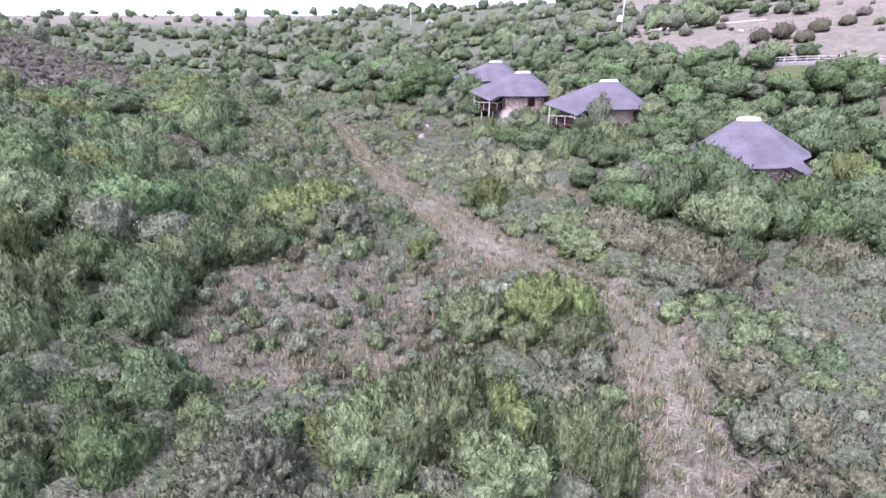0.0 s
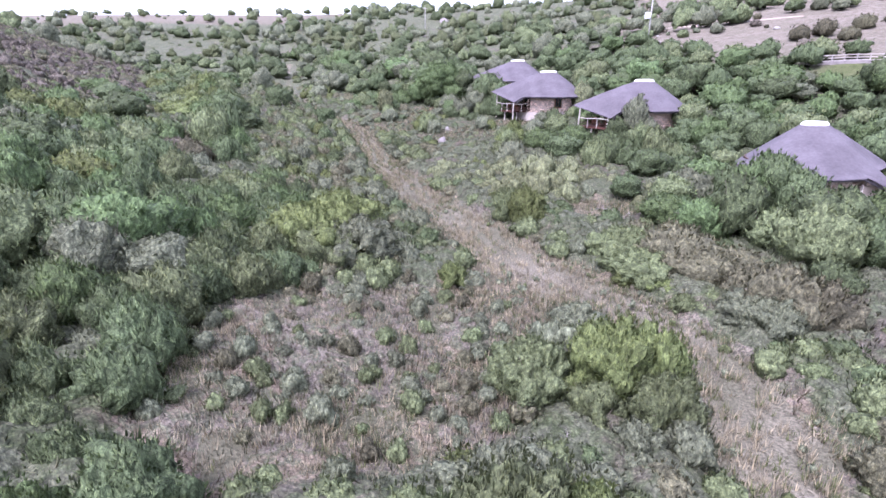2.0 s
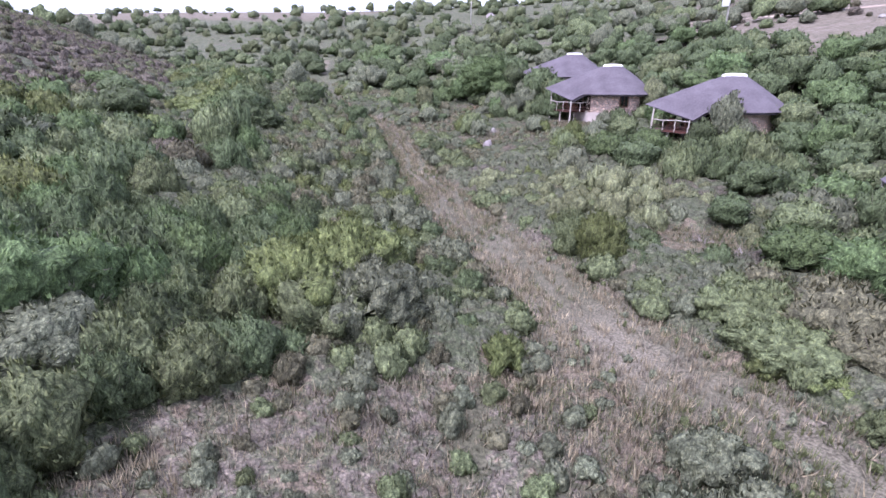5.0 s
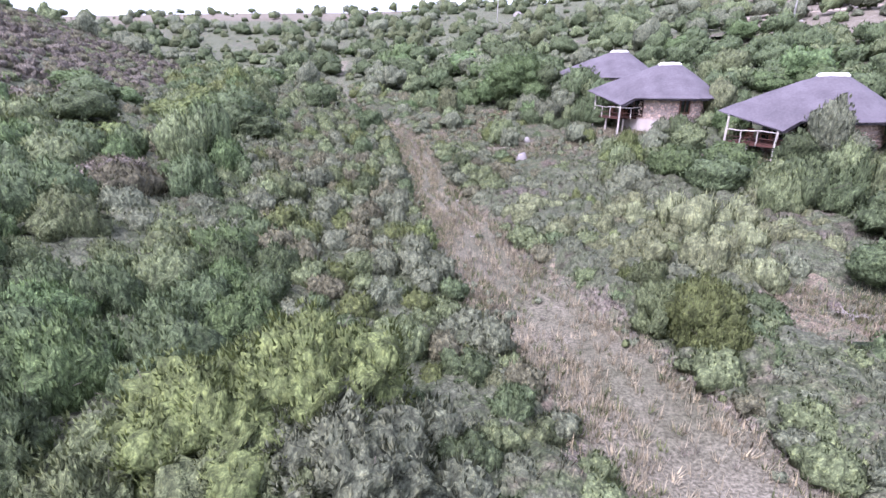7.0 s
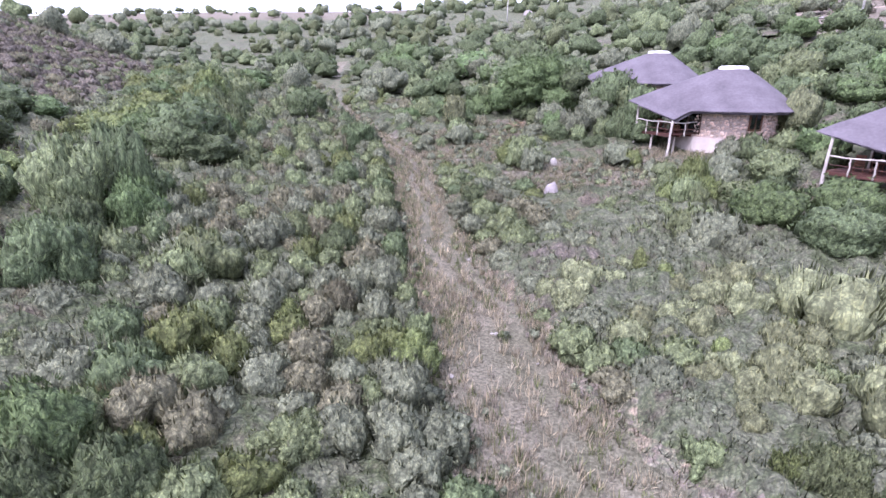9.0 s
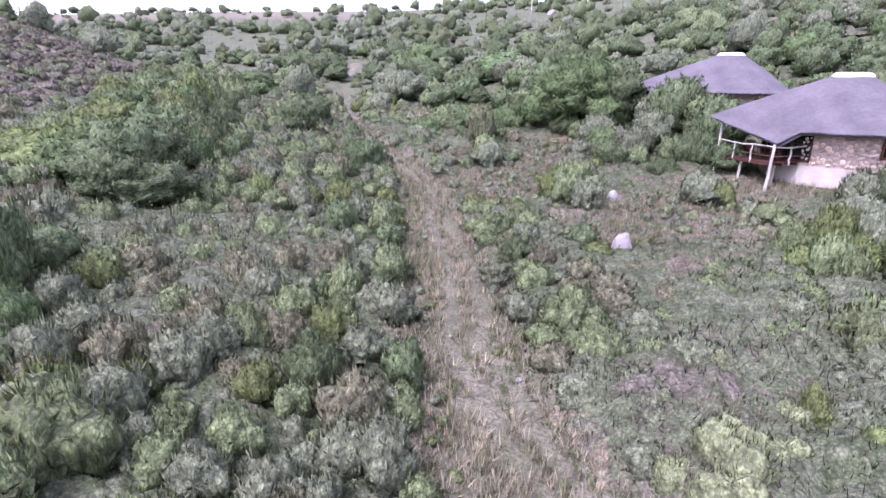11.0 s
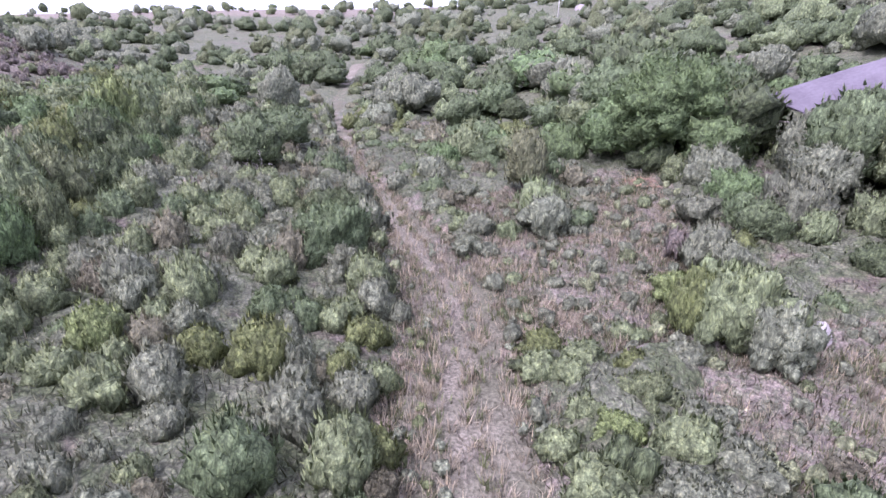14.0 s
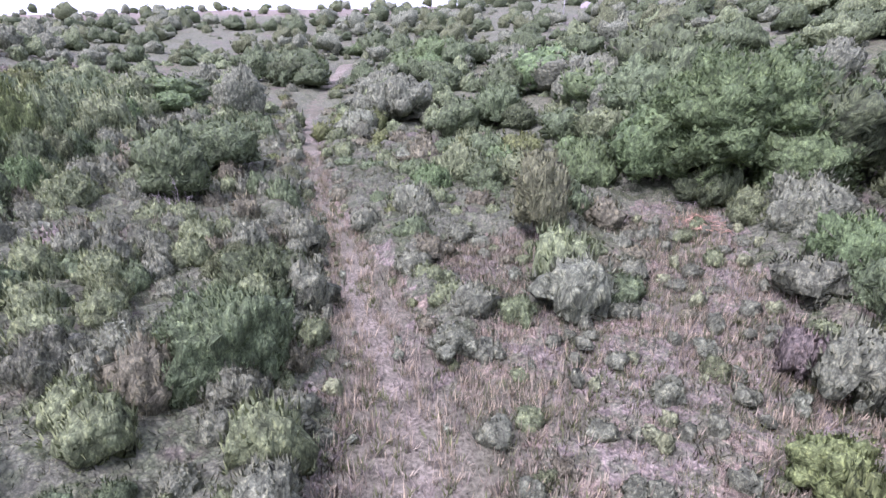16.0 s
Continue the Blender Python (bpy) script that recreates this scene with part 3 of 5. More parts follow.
    # tall posts carry the roof, short ones the deck
    for p, lean in ((left + along * 0.0, 0.02), (front - along * 0.05, 0.02), (left + along * L * 0.97 + inward * 2.6, 0.0)):
        top = roof_under(p)
        foot = Vector((p.x - 0.12, p.y - 0.1, height(cx + p.x, cy + p.y) - base - 0.2))
        part("post", Geo().tube(crooked(foot, (p.x, p.y, top), 0.03, rnd), [0.11, 0.108, 0.105, 0.1, 0.098, 0.095, 0.09], 8), M["log"], house, "pale weathered log post", True)
    for f, off in ((0.42, 0.25), (0.86, 1.0)):
        p = left + along * L * f + inward * off
        part("stub_post", Geo().tube(crooked((p.x - 0.05, p.y, height(cx + p.x, cy + p.y) - base - 0.2), (p.x, p.y, dz - 0.2), 0.02, rnd), [0.1] * 7, 8), M["log"], house, "", True)
    # rails of crooked logs
    for p, q, cut in ((left, front, (0.3, 0.62)), (front, front + inward * 2.6 + along * 0.2, (0.5,))):
        ends = [0.0, *cut, 1.0]
        rail_h = dz + 1.0
        part("rail", Geo().tube([p.lerp(q, s) + Vector((0, 0, rail_h + 0.05 * math.sin(7 * s + seed) + rnd.uniform(-0.02, 0.02))) for s in np.linspace(0, 1, 10)], [0.055, 0.06, 0.055, 0.05, 0.055, 0.06, 0.06, 0.05, 0.05, 0.045], 6), M["log"], house, "crooked pale log rail", True)
        part("lower_rail", Geo().tube([p.lerp(q, s) + Vector((0, 0, dz + 0.42)) for s in np.linspace(0, 1, 5)], [0.035] * 5, 6), M["plank"], house, "", True)
        for s in ends[1:-1]:
            m = p.lerp(q, s)
            part("baluster", Geo().tube(crooked((m.x, m.y, dz - 0.22), (m.x, m.y, dz + 1.02), 0.04, rnd), [0.07, 0.065, 0.06, 0.06, 0.055, 0.055, 0.05], 6), M["log"], house, "", True)
    # glazed doors behind the deck
    mid = (left + front) / 2
    a = math.atan2(mid.y, mid.x)
    for k in (-1.5, -0.5, 0.5, 1.5):
        t = a + k * 0.27
        door = part("glass_door", Geo().box(0, 0, 0, 1.12, 0.06, 2.05), M["glass"], house, "dark glass door in brown frame", at=Matrix.Translation(((R + 0.03) * math.cos(t), (R + 0.03) * math.sin(t), dz + 1.06)) @ Matrix.Rotation(t - math.pi / 2, 4, "Z"))
        for sx, sz, w, h in ((-0.56, 0, 0.09, 2.15), (0.56, 0, 0.09, 2.15), (0, 1.03, 1.2, 0.1), (0, -0.98, 1.2, 0.12), (0, 0.1, 1.1, 0.07)):
            part("door_frame", Geo().box(sx, 0.03, sz, w, 0.1, h, 0, 0.012), M["frame"], door)
    # tall brown-framed windows in the stone wall
    for a in windows:
        t = radians(a)
        win = part("window", Geo().box(0, 0, 0, 0.95, 0.08, 1.5), M["glass"], house, "dark window in a brown timber frame", at=Matrix.Translation(((R + 0.06) * math.cos(t), (R + 0.06) * math.sin(t), dz + 1.35)) @ Matrix.Rotation(t - math.pi / 2, 4, "Z"))
        for sx, sz, w, h in ((-0.5, 0, 0.12, 1.7), (0.5, 0, 0.12, 1.7), (0, 0.8, 1.0, 0.12), (0, -0.8, 1.1, 0.14), (0, 0, 0.06, 1.5)):
            part("window_frame", Geo().box(sx, 0.03, sz, w, 0.14, h, 0, 0.015), M["wood"], win)
    return house, left, front, along, inward


def ring(a0, a1, r, d, k=9):
    return [(a0 + (a1 - a0) * i / (k - 1), r, d) for i in range(k)]


EAVES = [(181.3, 8.6, -2.9), (220, 7.0, -4.25), (226.4, 5.8, -3.5)] + ring(236, 508, 5.75, -3.45, 16)
H = {}
H["far"] = lodge("lodge", (7.6, 108.3, 13.45), EAVES, 8.0, ((0.0, 107.6), (2.4, 104.4)), "thatched lodge with rubble stone wall, half hidden by trees", (195, 330, 0), 1)
H["middle"] = lodge("lodge", (11.1, 91.5, 11.6), EAVES, 6.05, ((3.45, 91.2), (5.75, 87.2)), "thatched lodge with stone wall and raised log-railed deck", (222, 315, 240), 2, windows=(284,))
H["near"] = lodge("lodge", (21.6, 78.3, 10.55), [(183, 8.8, -3.0), (224, 6.9, -4.3), (231, 5.8, -3.5)] + ring(240, 512, 5.8, -3.45, 16), 5.0, ((13.6, 77.2), (16.5, 73.9)), "thatched lodge with raised log-railed deck among trees", (228, 330, 120), 3)
H["porch"] = lodge("lodge", (27.5, 51.4, 7.75), [(146, 5.2, -3.55), (180, 5.3, -3.5), (215, 5.6, -3.5), (245, 6.1, -3.5), (262, 6.1, -3.45), (283, 5.6, -3.4), (298, 6.6, -4.25), (304, 6.5, -4.2), (308, 4.9, -3.15), (335, 5.3, -3.05), (358, 5.9, -3.0), (385, 5.5, -3.2), (425, 5.4, -3.4), (465, 5.4, -3.5)],
                   2.7, ((23.6, 54.6), (22.6, 52.0)), "thatched lodge with brick porch under a drooping roof corner", (240, 345, 0), 4, 1.0)
porch = H["porch"][0]
pz = porch.location.z
for x, y in ((1.35, -5.0), (2.9, -4.55)):
    part("porch_post", Geo().tube([(x, y, height(27.5 + x, 51.4 + y) - pz - 0.3), (x - 0.05, y, 1.5), (x, y, 7.75 - 4.0 - pz)], [0.11, 0.1, 0.09], 8), M["log"], porch, "pale log porch post", True)
part("porch_wall", Geo().box(2.1, -4.6, 2.2 - pz + 0.1, 1.5, 0.25, 2.6, 0.25, 0.02), M["mortar"], porch, "reddish brick porch wall")


def deck_chair(place, turn):
    c = thing("deck_chair", place, "red-brown wooden armchair on the deck", "chair", "deck chairs", turn)
    part("seat", Geo().box(0, 0, 0.42, 0.55, 0.52, 0.06, 0, 0.012), M["wood"], c)
    part("backrest", Geo().box(0, -0.27, 0.75, 0.55, 0.05, 0.6, 0, 0.012), M["wood"], c)
    for x in (-0.25, 0.25):
        part("armrest", Geo().box(x, 0, 0.64, 0.07, 0.56, 0.04, 0, 0.008), M["wood"], c)
        for y in (-0.24, 0.24):
            part("leg", Geo().box(x, y, 0.31, 0.05, 0.05, 0.62), M["wood"], c)
    return c


def deck_table(place):
    c = thing("side_table", place, "small red-brown wooden table on the deck", "table")
    part("tabletop", Geo().box(0, 0, 0.68, 0.8, 0.8, 0.05, 0, 0.01), M["wood"], c)
    for x in (-0.33, 0.33):
        for y in (-0.33, 0.33):
            part("leg", Geo().box(x, y, 0.33, 0.06, 0.06, 0.66), M["wood"], c)
    return c


for key, dz in (("middle", 6.05), ("near", 5.0)):
    house, left, front, along, inward = H[key]
    o = house.location
    for f, off, turn in ((0.3, 1.3, 150), (0.8, 1.2, 235)):
        p = left + along * ((front - left).length * f) + inward * off
        deck_chair((o.x + p.x, o.y + p.y, dz + 0.022), turn)
    p = left + along * ((front - left).length * 0.55) + inward * 1.5
    deck_table((o.x + p.x, o.y + p.y, dz + 0.022))


# ---------- rocks, poles, fence, deadwood ----------
def rock(place, size, seed, mat, label, name="rock", group=""):
    """A weathered boulder: a lumpy ball with flats, sunk a little in the ground."""
    bm = bmesh.new()
    bmesh.ops.create_icosphere(bm, subdivisions=3, radius=1.0)
    for v in bm.verts:
        p = v.co.copy()
        k = 1 + 0.22 * noise.noise(p * 1.3 + Vector((seed * 5.1, 0, 0))) + 0.08 * noise.noise(p * 4 + Vector((0, seed, 0)))
        q = p * k
        for ax in (Vector((0.8, -0.5, 0.35)), Vector((-0.7, -0.5, 0.5)), Vector((0.1, 0.9, 0.45))):
            ax = ax.normalized()
            over = q.dot(ax) - 0.78
            if over > 0:
                q -= ax * over * 0.85
        v.co = Vector((q.x * size[0], q.y * size[1], max(q.z, -0.5) * size[2]))
    me = bpy.data.meshes.new(name)
    bm.to_mesh(me)
    bm.free()
    me.materials.append(mat)
    ob = new(name, me)
    x, y = place
    ob.matrix_basis = pose(x, y, height(x, y) + size[2] * 0.3, 0, 0, seed * 47)
    return tagged(ob, label, "rock", group)


rock((-4.15, 77.2), (0.68, 0.55, 0.88), 1, M["whiterock"], "upright white painted rock in the grass")
rock((-4.05, 86.4), (0.5, 0.4, 0.55), 2, M["rock"], "pale pointed rock beside a shrub")
rock((-15.4, 269), (2.6, 1.6, 1.7), 3, M["whiterock"], "large bare white rock on the slope")
rnd = random.Random(77)
for i in range(16):
    x, y = rnd.uniform(33, 62), rnd.uniform(112, 165)
    s = rnd.uniform(0.35, 1.0)
    rock((x, y), (s, s * 0.8, s * 0.6), 10 + i, M["rock"], "pale boulder on the bare hillside", "boulder", "hillside boulders")
for x, y, s in ((36.5, 122, 0.8), (39, 121.5, 0.7), (42.5, 117.5, 0.7), (24.5, 134, 0.6)):
    rock((x, y), (s * 1.5, s * 0.7, s * 0.5), int(x), M["whiterock"], "white rocks beside the hillside road", "boulder", "roadside rocks")
for i in range(9):
    t = rnd.random()
    x, y = -3 - 9 * t + rnd.uniform(-2.2, 2.2), 48 + 20 * t
    s = rnd.uniform(0.05, 0.11)
    rock((x, y), (s * 1.4, s, s * 0.6), 40 + i, M["rock"], "small pale stone on the track", "stone", "stones on the track")


def utility_pole(x, y, tall, box, seed):
    p = thing("utility_pole", (x, y, height(x, y) - 0.2), "tall pale wooden utility pole with crossarm", "pole", "utility poles")
    part("shaft", Geo().tube([(0, 0, 0), (0.05, 0, tall * 0.5), (0.12, 0, tall)], [0.17, 0.14, 0.11], 8), M["pole"], p, "", True)
    part("crossarm", Geo().box(0.1, 0, tall - 0.6, 1.9, 0.12, 0.14, 0.3, 0.02), M["pole"], p)
    for k in (-0.8, 0, 0.8):
        part("insulator", Geo().tube([(0.1 + k * 0.95, k * 0.3, tall - 0.53), (0.1 + k * 0.95, k * 0.3, tall - 0.3)], [0.06, 0.04], 6), M["metal"], p)
    if box:
        b = part("transformer", Geo().box(-0.62, -0.2, tall * 0.52, 0.95, 0.7, 1.15, 0.2, 0.06), M["metal"], p, "white transformer box")
        part("bracket", Geo().box(-0.2, -0.05, tall * 0.52 - 0.3, 0.4, 0.12, 0.1), M["pole"], b)
    return p


utility_pole(34.1, 121.4, 11.2, True, 1)
utility_pole(-21.4, 239, 10.3, False, 2)
utility_pole(-92, 330, 10.0, False, 3)


def pole_fence(x0, y0, x1, y1, k):
    """Pale pole fence on a low stone kerb."""
    f = thing("fence", (x0, y0, height(x0, y0)), "long pale pole fence along a kerb", "fence")
    hz = height(x0, y0)
    place = lambda s: Vector((s * (x1 - x0), s * (y1 - y0), height(x0 + s * (x1 - x0), y0 + s * (y1 - y0)) - hz))
    g = Geo()
    for i in range(k):
        p = place(i / (k - 1))
        part("fence_post", Geo().tube([p - Vector((0, 0, 0.3)), p + Vector((0, 0, 1.15))], [0.07, 0.06], 6), M["pole"], f)
    for z in (0.35, 0.7, 1.05):
        part("fence_rail", Geo().tube([place(s) + Vector((0, -0.06, z)) for s in np.linspace(0, 1, 12)], [0.055] * 12, 6), M["log"], f)
    r = random.Random(5)
    for i in range(44):
        p = place(i / 43)
        part("kerb_stone", Geo().box(p.x, p.y - 0.75, p.z + 0.1, 0.42 + 0.1 * r.random(), 0.4, 0.42 + 0.15 * r.random(), r.uniform(-0.2, 0.2) + math.atan2(y1 - y0, x1 - x0), 0.05), M["whiterock"], f)
    return f


pole_fence(47.0, 88.6, 61.5, 77.5, 14)


def sheet(name, path, width, mat, label, rise=0.09):
    """A strip of trodden earth that lies on the land."""
    verts, faces = [], []
    pts = [Vector((*p, 0)) for p in path]
    for i, p in enumerate(pts):
        d = (pts[min(i + 1, len(pts) - 1)] - pts[max(i - 1, 0)]).normalized()
        s = Vector((-d.y, d.x, 0))
        for k in (-1, -0.5, 0, 0.5, 1):
            q = p + s * width / 2 * k * (1 + 0.15 * math.sin(i * 2.3 + k))
            verts.append((q.x, q.y, height(q.x, q.y) + rise * (1 if abs(k) < 1 else -1)))
    for i in range(len(pts) - 1):
        faces += [(i * 5 + k, (i + 1) * 5 + k, (i + 1) * 5 + k + 1, i * 5 + k + 1) for k in range(4)]
    return tagged(new(name, Geo().add(verts, faces).mesh(name, mat, True)), label, "road", kind="structure")


sheet("footpath", [(44 + 0.8 * i, 80 - 0.7 * i + 0.06 * i * i) for i in range(7)], 1.2, M["earth"], "pale footpath across the lawn")
sheet("road", [(28 + 2.5 * i, 152 - 2.2 * i + 0.03 * i * i) for i in range(-3, 16)], 1.7, M["dirt"], "pale dirt road cut into the hillside")


def dead_log(x, y, turn):
    g = Geo().tube([(-1.1, 0.1, 0.12), (-0.5, -0.1, 0.2), (0.1, 0.08, 0.3), (0.7, -0.05, 0.5), (1.25, 0.1, 0.75)], [0.16, 0.15, 0.13, 0.11, 0.06], 8)
    g.tube([(0.1, 0.08, 0.3), (0.35, 0.35, 0.5), (0.5, 0.6, 0.55)], [0.08, 0.06, 0.03], 6)
    ob = new("dead_log", g.mesh("dead_log", M["deadwood"], True))
    ob.matrix_basis = pose(x, y, height(x, y), 0, 0, turn)
    return tagged(ob, "bleached twisted dead log lying on bare ground", "log")


dead_log(-11.6, 108.6, 80)


# ---------- plants ----------
def blades(c, a, n, length, width):
    """Leaves as small pointed blades: from c along a, facing n."""
    a = a / np.linalg.norm(a, axis=1, keepdims=True)
    b = np.cross(a, n)
    b /= np.linalg.norm(b, axis=1, keepdims=True) + 1e-9
    ln, wd = length[:, None], width[:, None]
    v = np.stack([c + b * wd / 2, c + a * ln, c - b * wd / 2], 1)
    return v.reshape(-1, 3), np.arange(len(c) * 3).reshape(-1, 3)


def crown_lobes(rs, r, h, count, lift, tall):
    """Balls that make up a crown of radius r and height h; lift: where its underside begins."""
    out = []
    for i in range(count):
        a, q = i * 2.4 + rs.uniform(-0.5, 0.5), math.sqrt((i + 0.4) / count) * rs.uniform(0.8, 1.0)
        size = rs.uniform(0.2, 0.36) * (1 - 0.15 * q) * min(r, (h - lift) * 1.1)
        x, y = math.cos(a) * q * (r - size * 0.7), math.sin(a) * q * (r - size * 0.7)
        top = lift + (h - lift) * (1 - 0.42 * q ** 2) * rs.uniform(0.78, 1.0)
        out.append((np.array([x, y, max(top - size * tall, size * 0.3 + lift * 0.6)]), size))
        if q > 0.45:
            out.append((np.array([x * 1.02, y * 1.02, lift + (top - lift) * 0.35]), size * 0.95))
    return out


def hull(balls, centre, d):
    """How far the crown reaches from its centre along each direction, and which ball makes it."""
    best, which = np.full(len(d), 0.05), np.zeros(len(d), int)
    for i, (c, s, tall) in enumerate(balls):
        squash = np.array([1, 1, 1 / tall])
        w, o = d * squash, (centre - c) * squash
        qa, qb, qc = (w * w).sum(1), w @ o, o @ o - s * s
        disc = qb * qb - qa * qc
        far = np.where(disc > 0, (-qb + np.sqrt(np.maximum(disc, 0))) / qa, 0)
        which = np.where(far > best, i, which)
        best = np.maximum(best, far)
    return best, which


def fan(rs, many, low, stray):
    """Directions spread evenly from the top down to the height low."""
    z, turn = 1 - (np.arange(many) + 0.5) / many * (1 - low), np.arange(many) * 2.39996
    flat = np.sqrt(np.maximum(1 - z * z, 0))
    s = np.stack([flat * np.cos(turn), flat * np.sin(turn), z], -1) + rs.normal(size=(many, 3)) * stray
    return s / np.linalg.norm(s, axis=1, keepdims=True)


def crown_arrays(rs, r, h, count, lift, leaves, leaf, up=0.35, slim=0.5, tall=0.8, grid=(9, 20), clumps=40, core=(0.8, 0.98)):
    """A crown of balls that bear smaller leaf clumps, each set with leaf blades, foot at the origin: corners, triangles, slots (1: the close-grown mass), balls."""
    lobes = crown_lobes(rs, r, h, count, lift, tall)
    centre = np.array([0, 0, lift + (h - lift) * 0.3])
    low = -0.4 if lift < 0.3 else -0.55
    d = fan(rs, clumps, low, 0.16)
    reach, _ = hull([(c, q, tall) for c, q in lobes], centre, d)
    size = math.sqrt(2.2 * math.pi * r * (r + h) / 2 / (math.pi * clumps)) * rs.uniform(0.5, 1.3, clumps)
    balls = [(c, q * 0.86, tall) for c, q in lobes] + [(centre + v * (f * rs.uniform(0.72, 1.14) - 0.45 * q), q, max(tall, 0.95)) for v, f, q in zip(d, reach, size)]
    cs = np.array([c for c, _, _ in balls])
    many = max(6, leaves // (7 if leaves > 250 else 4))
    s = fan(rs, many, low, 0.06)
    reach, which = hull(balls, centre, s)
    foot = centre + s * (reach * rs.uniform(0.9, 1.03, many))[:, None]
    foot[:, 2] = np.maximum(foot[:, 2], 0.03)
    out = foot - cs[which]
    out /= np.linalg.norm(out, axis=1, keepdims=True) + 1e-6
    pick = np.arange(leaves) % many
    o, s = out[pick], s[pick]
    side = rs.normal(size=(leaves, 3))
    side -= o * (side * o).sum(1, keepdims=True)
    side /= np.linalg.norm(side, axis=1, keepdims=True) + 1e-6
    u = rs.rand(leaves)[:, None]
    shoot = rs.rand(leaves) < 0.12
    p = foot[pick] + side * u * leaf * 0.7 - o * leaf * 0.3
    a = o * 0.8 + side * u * 0.9 + np.array([0, 0, up]) + rs.normal(size=(leaves, 3)) * 0.2
    n = o * 0.4 + side * 0.7 + np.array([0, 0, 0.5]) + rs.normal(size=(leaves, 3)) * 0.35
    ln = leaf * np.where(shoot, rs.uniform(1.4, 2.2, leaves), rs.uniform(0.8, 1.4, leaves))
    a[shoot, 2] += 0.5
    v, f = blades(p, a, n, ln, leaf * slim * np.where(shoot, 0.75, 1.0))
    soft = o * 0.55 + s * 0.25 + side * u * 0.7 + np.array([0, 0, 0.2]) + rs.normal(size=(leaves, 3)) * 0.15
    tri = v.reshape(-1, 3, 3)
    wrong = (np.cross(tri[:, 1] - tri[:, 0], tri[:, 2] - tri[:, 0]) * soft).sum(1) < 0
    f[wrong] = f[wrong][:, ::-1]
    soft = np.repeat(soft / np.linalg.norm(soft, axis=1, keepdims=True), 3, 0)
    # the close-grown mass of shoots: one hull, shade between the shoots painted in its colour
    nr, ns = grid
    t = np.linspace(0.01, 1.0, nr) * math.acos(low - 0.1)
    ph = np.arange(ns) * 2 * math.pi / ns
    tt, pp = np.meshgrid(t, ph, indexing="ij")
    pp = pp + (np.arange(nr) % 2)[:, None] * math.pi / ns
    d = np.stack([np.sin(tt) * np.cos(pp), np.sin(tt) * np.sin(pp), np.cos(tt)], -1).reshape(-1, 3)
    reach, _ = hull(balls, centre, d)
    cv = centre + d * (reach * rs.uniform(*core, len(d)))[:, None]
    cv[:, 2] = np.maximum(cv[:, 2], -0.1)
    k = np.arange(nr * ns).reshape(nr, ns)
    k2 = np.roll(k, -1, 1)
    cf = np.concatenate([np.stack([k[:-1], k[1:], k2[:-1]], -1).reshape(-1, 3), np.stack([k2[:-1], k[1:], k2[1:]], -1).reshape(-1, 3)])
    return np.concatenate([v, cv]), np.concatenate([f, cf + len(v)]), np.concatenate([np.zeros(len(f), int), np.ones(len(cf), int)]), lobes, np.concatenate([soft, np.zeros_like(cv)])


def stems_geo(rs, lobes, r, h, thick, trunk):
    """Stems from the foot into the crown; trunk: height at which they part."""
    g = Geo()
    if trunk:
        g.tube([(0, 0, -0.3), (0.05 * h, 0.02 * h, trunk * 0.5), (0, 0.03, trunk)], [thick * 1.3, thick, thick * 0.85], 7)
    order = sorted(range(len(lobes)), key=lambda i: -lobes[i][0][2])[:6 if trunk else 4]
    for i in order:
        c, s = lobes[i]
        o = np.array([0, 0, trunk if trunk else -0.1]) + rs.normal(size=3) * np.array([0.06, 0.06, 0]) * r
        m = o + (c - o) * 0.5 + rs.normal(size=3) * 0.08 * r
        g.tube([o, m, c], [thick * 0.6, thick * 0.42, thick * 0.2], 4)
        e = c + rs.normal(size=3) * s * 0.9
        g.tube([m + (c - m) * 0.4, e], [thick * 0.25, thick * 0.08], 3)
    return g


KINDS = {}
LEAFY = {  # radius, height, balls, leaves, leaf length, upward growth, slimness, ball tallness, lift, trunk thickness, clumps
    "low": (0.8, 0.85, 7, 520, 0.1, 1.0, 0.34, 0.9, 0.0, 0.03, 14),
    "round": (1.5, 1.7, 12, 1900, 0.105, 0.9, 0.4, 0.9, 0.0, 0.06, 38),
    "broad": (2.7, 2.7, 18, 5200, 0.115, 0.7, 0.44, 0.85, 0.0, 0.09, 85),
    "tree": (2.7, 4.4, 22, 5200, 0.125, 0.4, 0.5, 0.85, 0.6, 0.14, 90),
    "big": (5.0, 7.6, 34, 15000, 0.17, 0.4, 0.5, 0.85, 0.9, 0.24, 150),
    "tuft": (0.8, 1.5, 5, 900, 0.14, 2.6, 0.2, 1.4, 0.0, 0.04, 12),
}
GRIDS = {"low": (9, 20), "round": (14, 32), "broad": (20, 44), "tree": (20, 44), "big": (32, 70), "tuft": (11, 22)}


@functools.lru_cache(maxsize=None)
def plant_arrays(form, detail, seed):
    r, h, count, leaves, leaf, up, slim, tall, lift, thick, clumps = LEAFY[form]
    rs = np.random.RandomState(sum(map(ord, form)) * 31 + seed * 7)
    share, coarse = (1.0, 0.08, 0.03, 0.26)[detail], (1.0, 0.4, 0.24, 0.55)[detail]
    grid = [max(4, round(k * coarse)) for k in GRIDS[form]]
    return crown_arrays(rs, r, h, count, lift, int(leaves * share), leaf * (1.0, 2.4, 3.2, 1.6)[detail], up, slim * (1, 1.3, 1.5, 1.15)[detail], tall, (grid[0], max(7, grid[1])), max(8, int(clumps * (1, 0.6, 0.4, 0.85)[detail])))


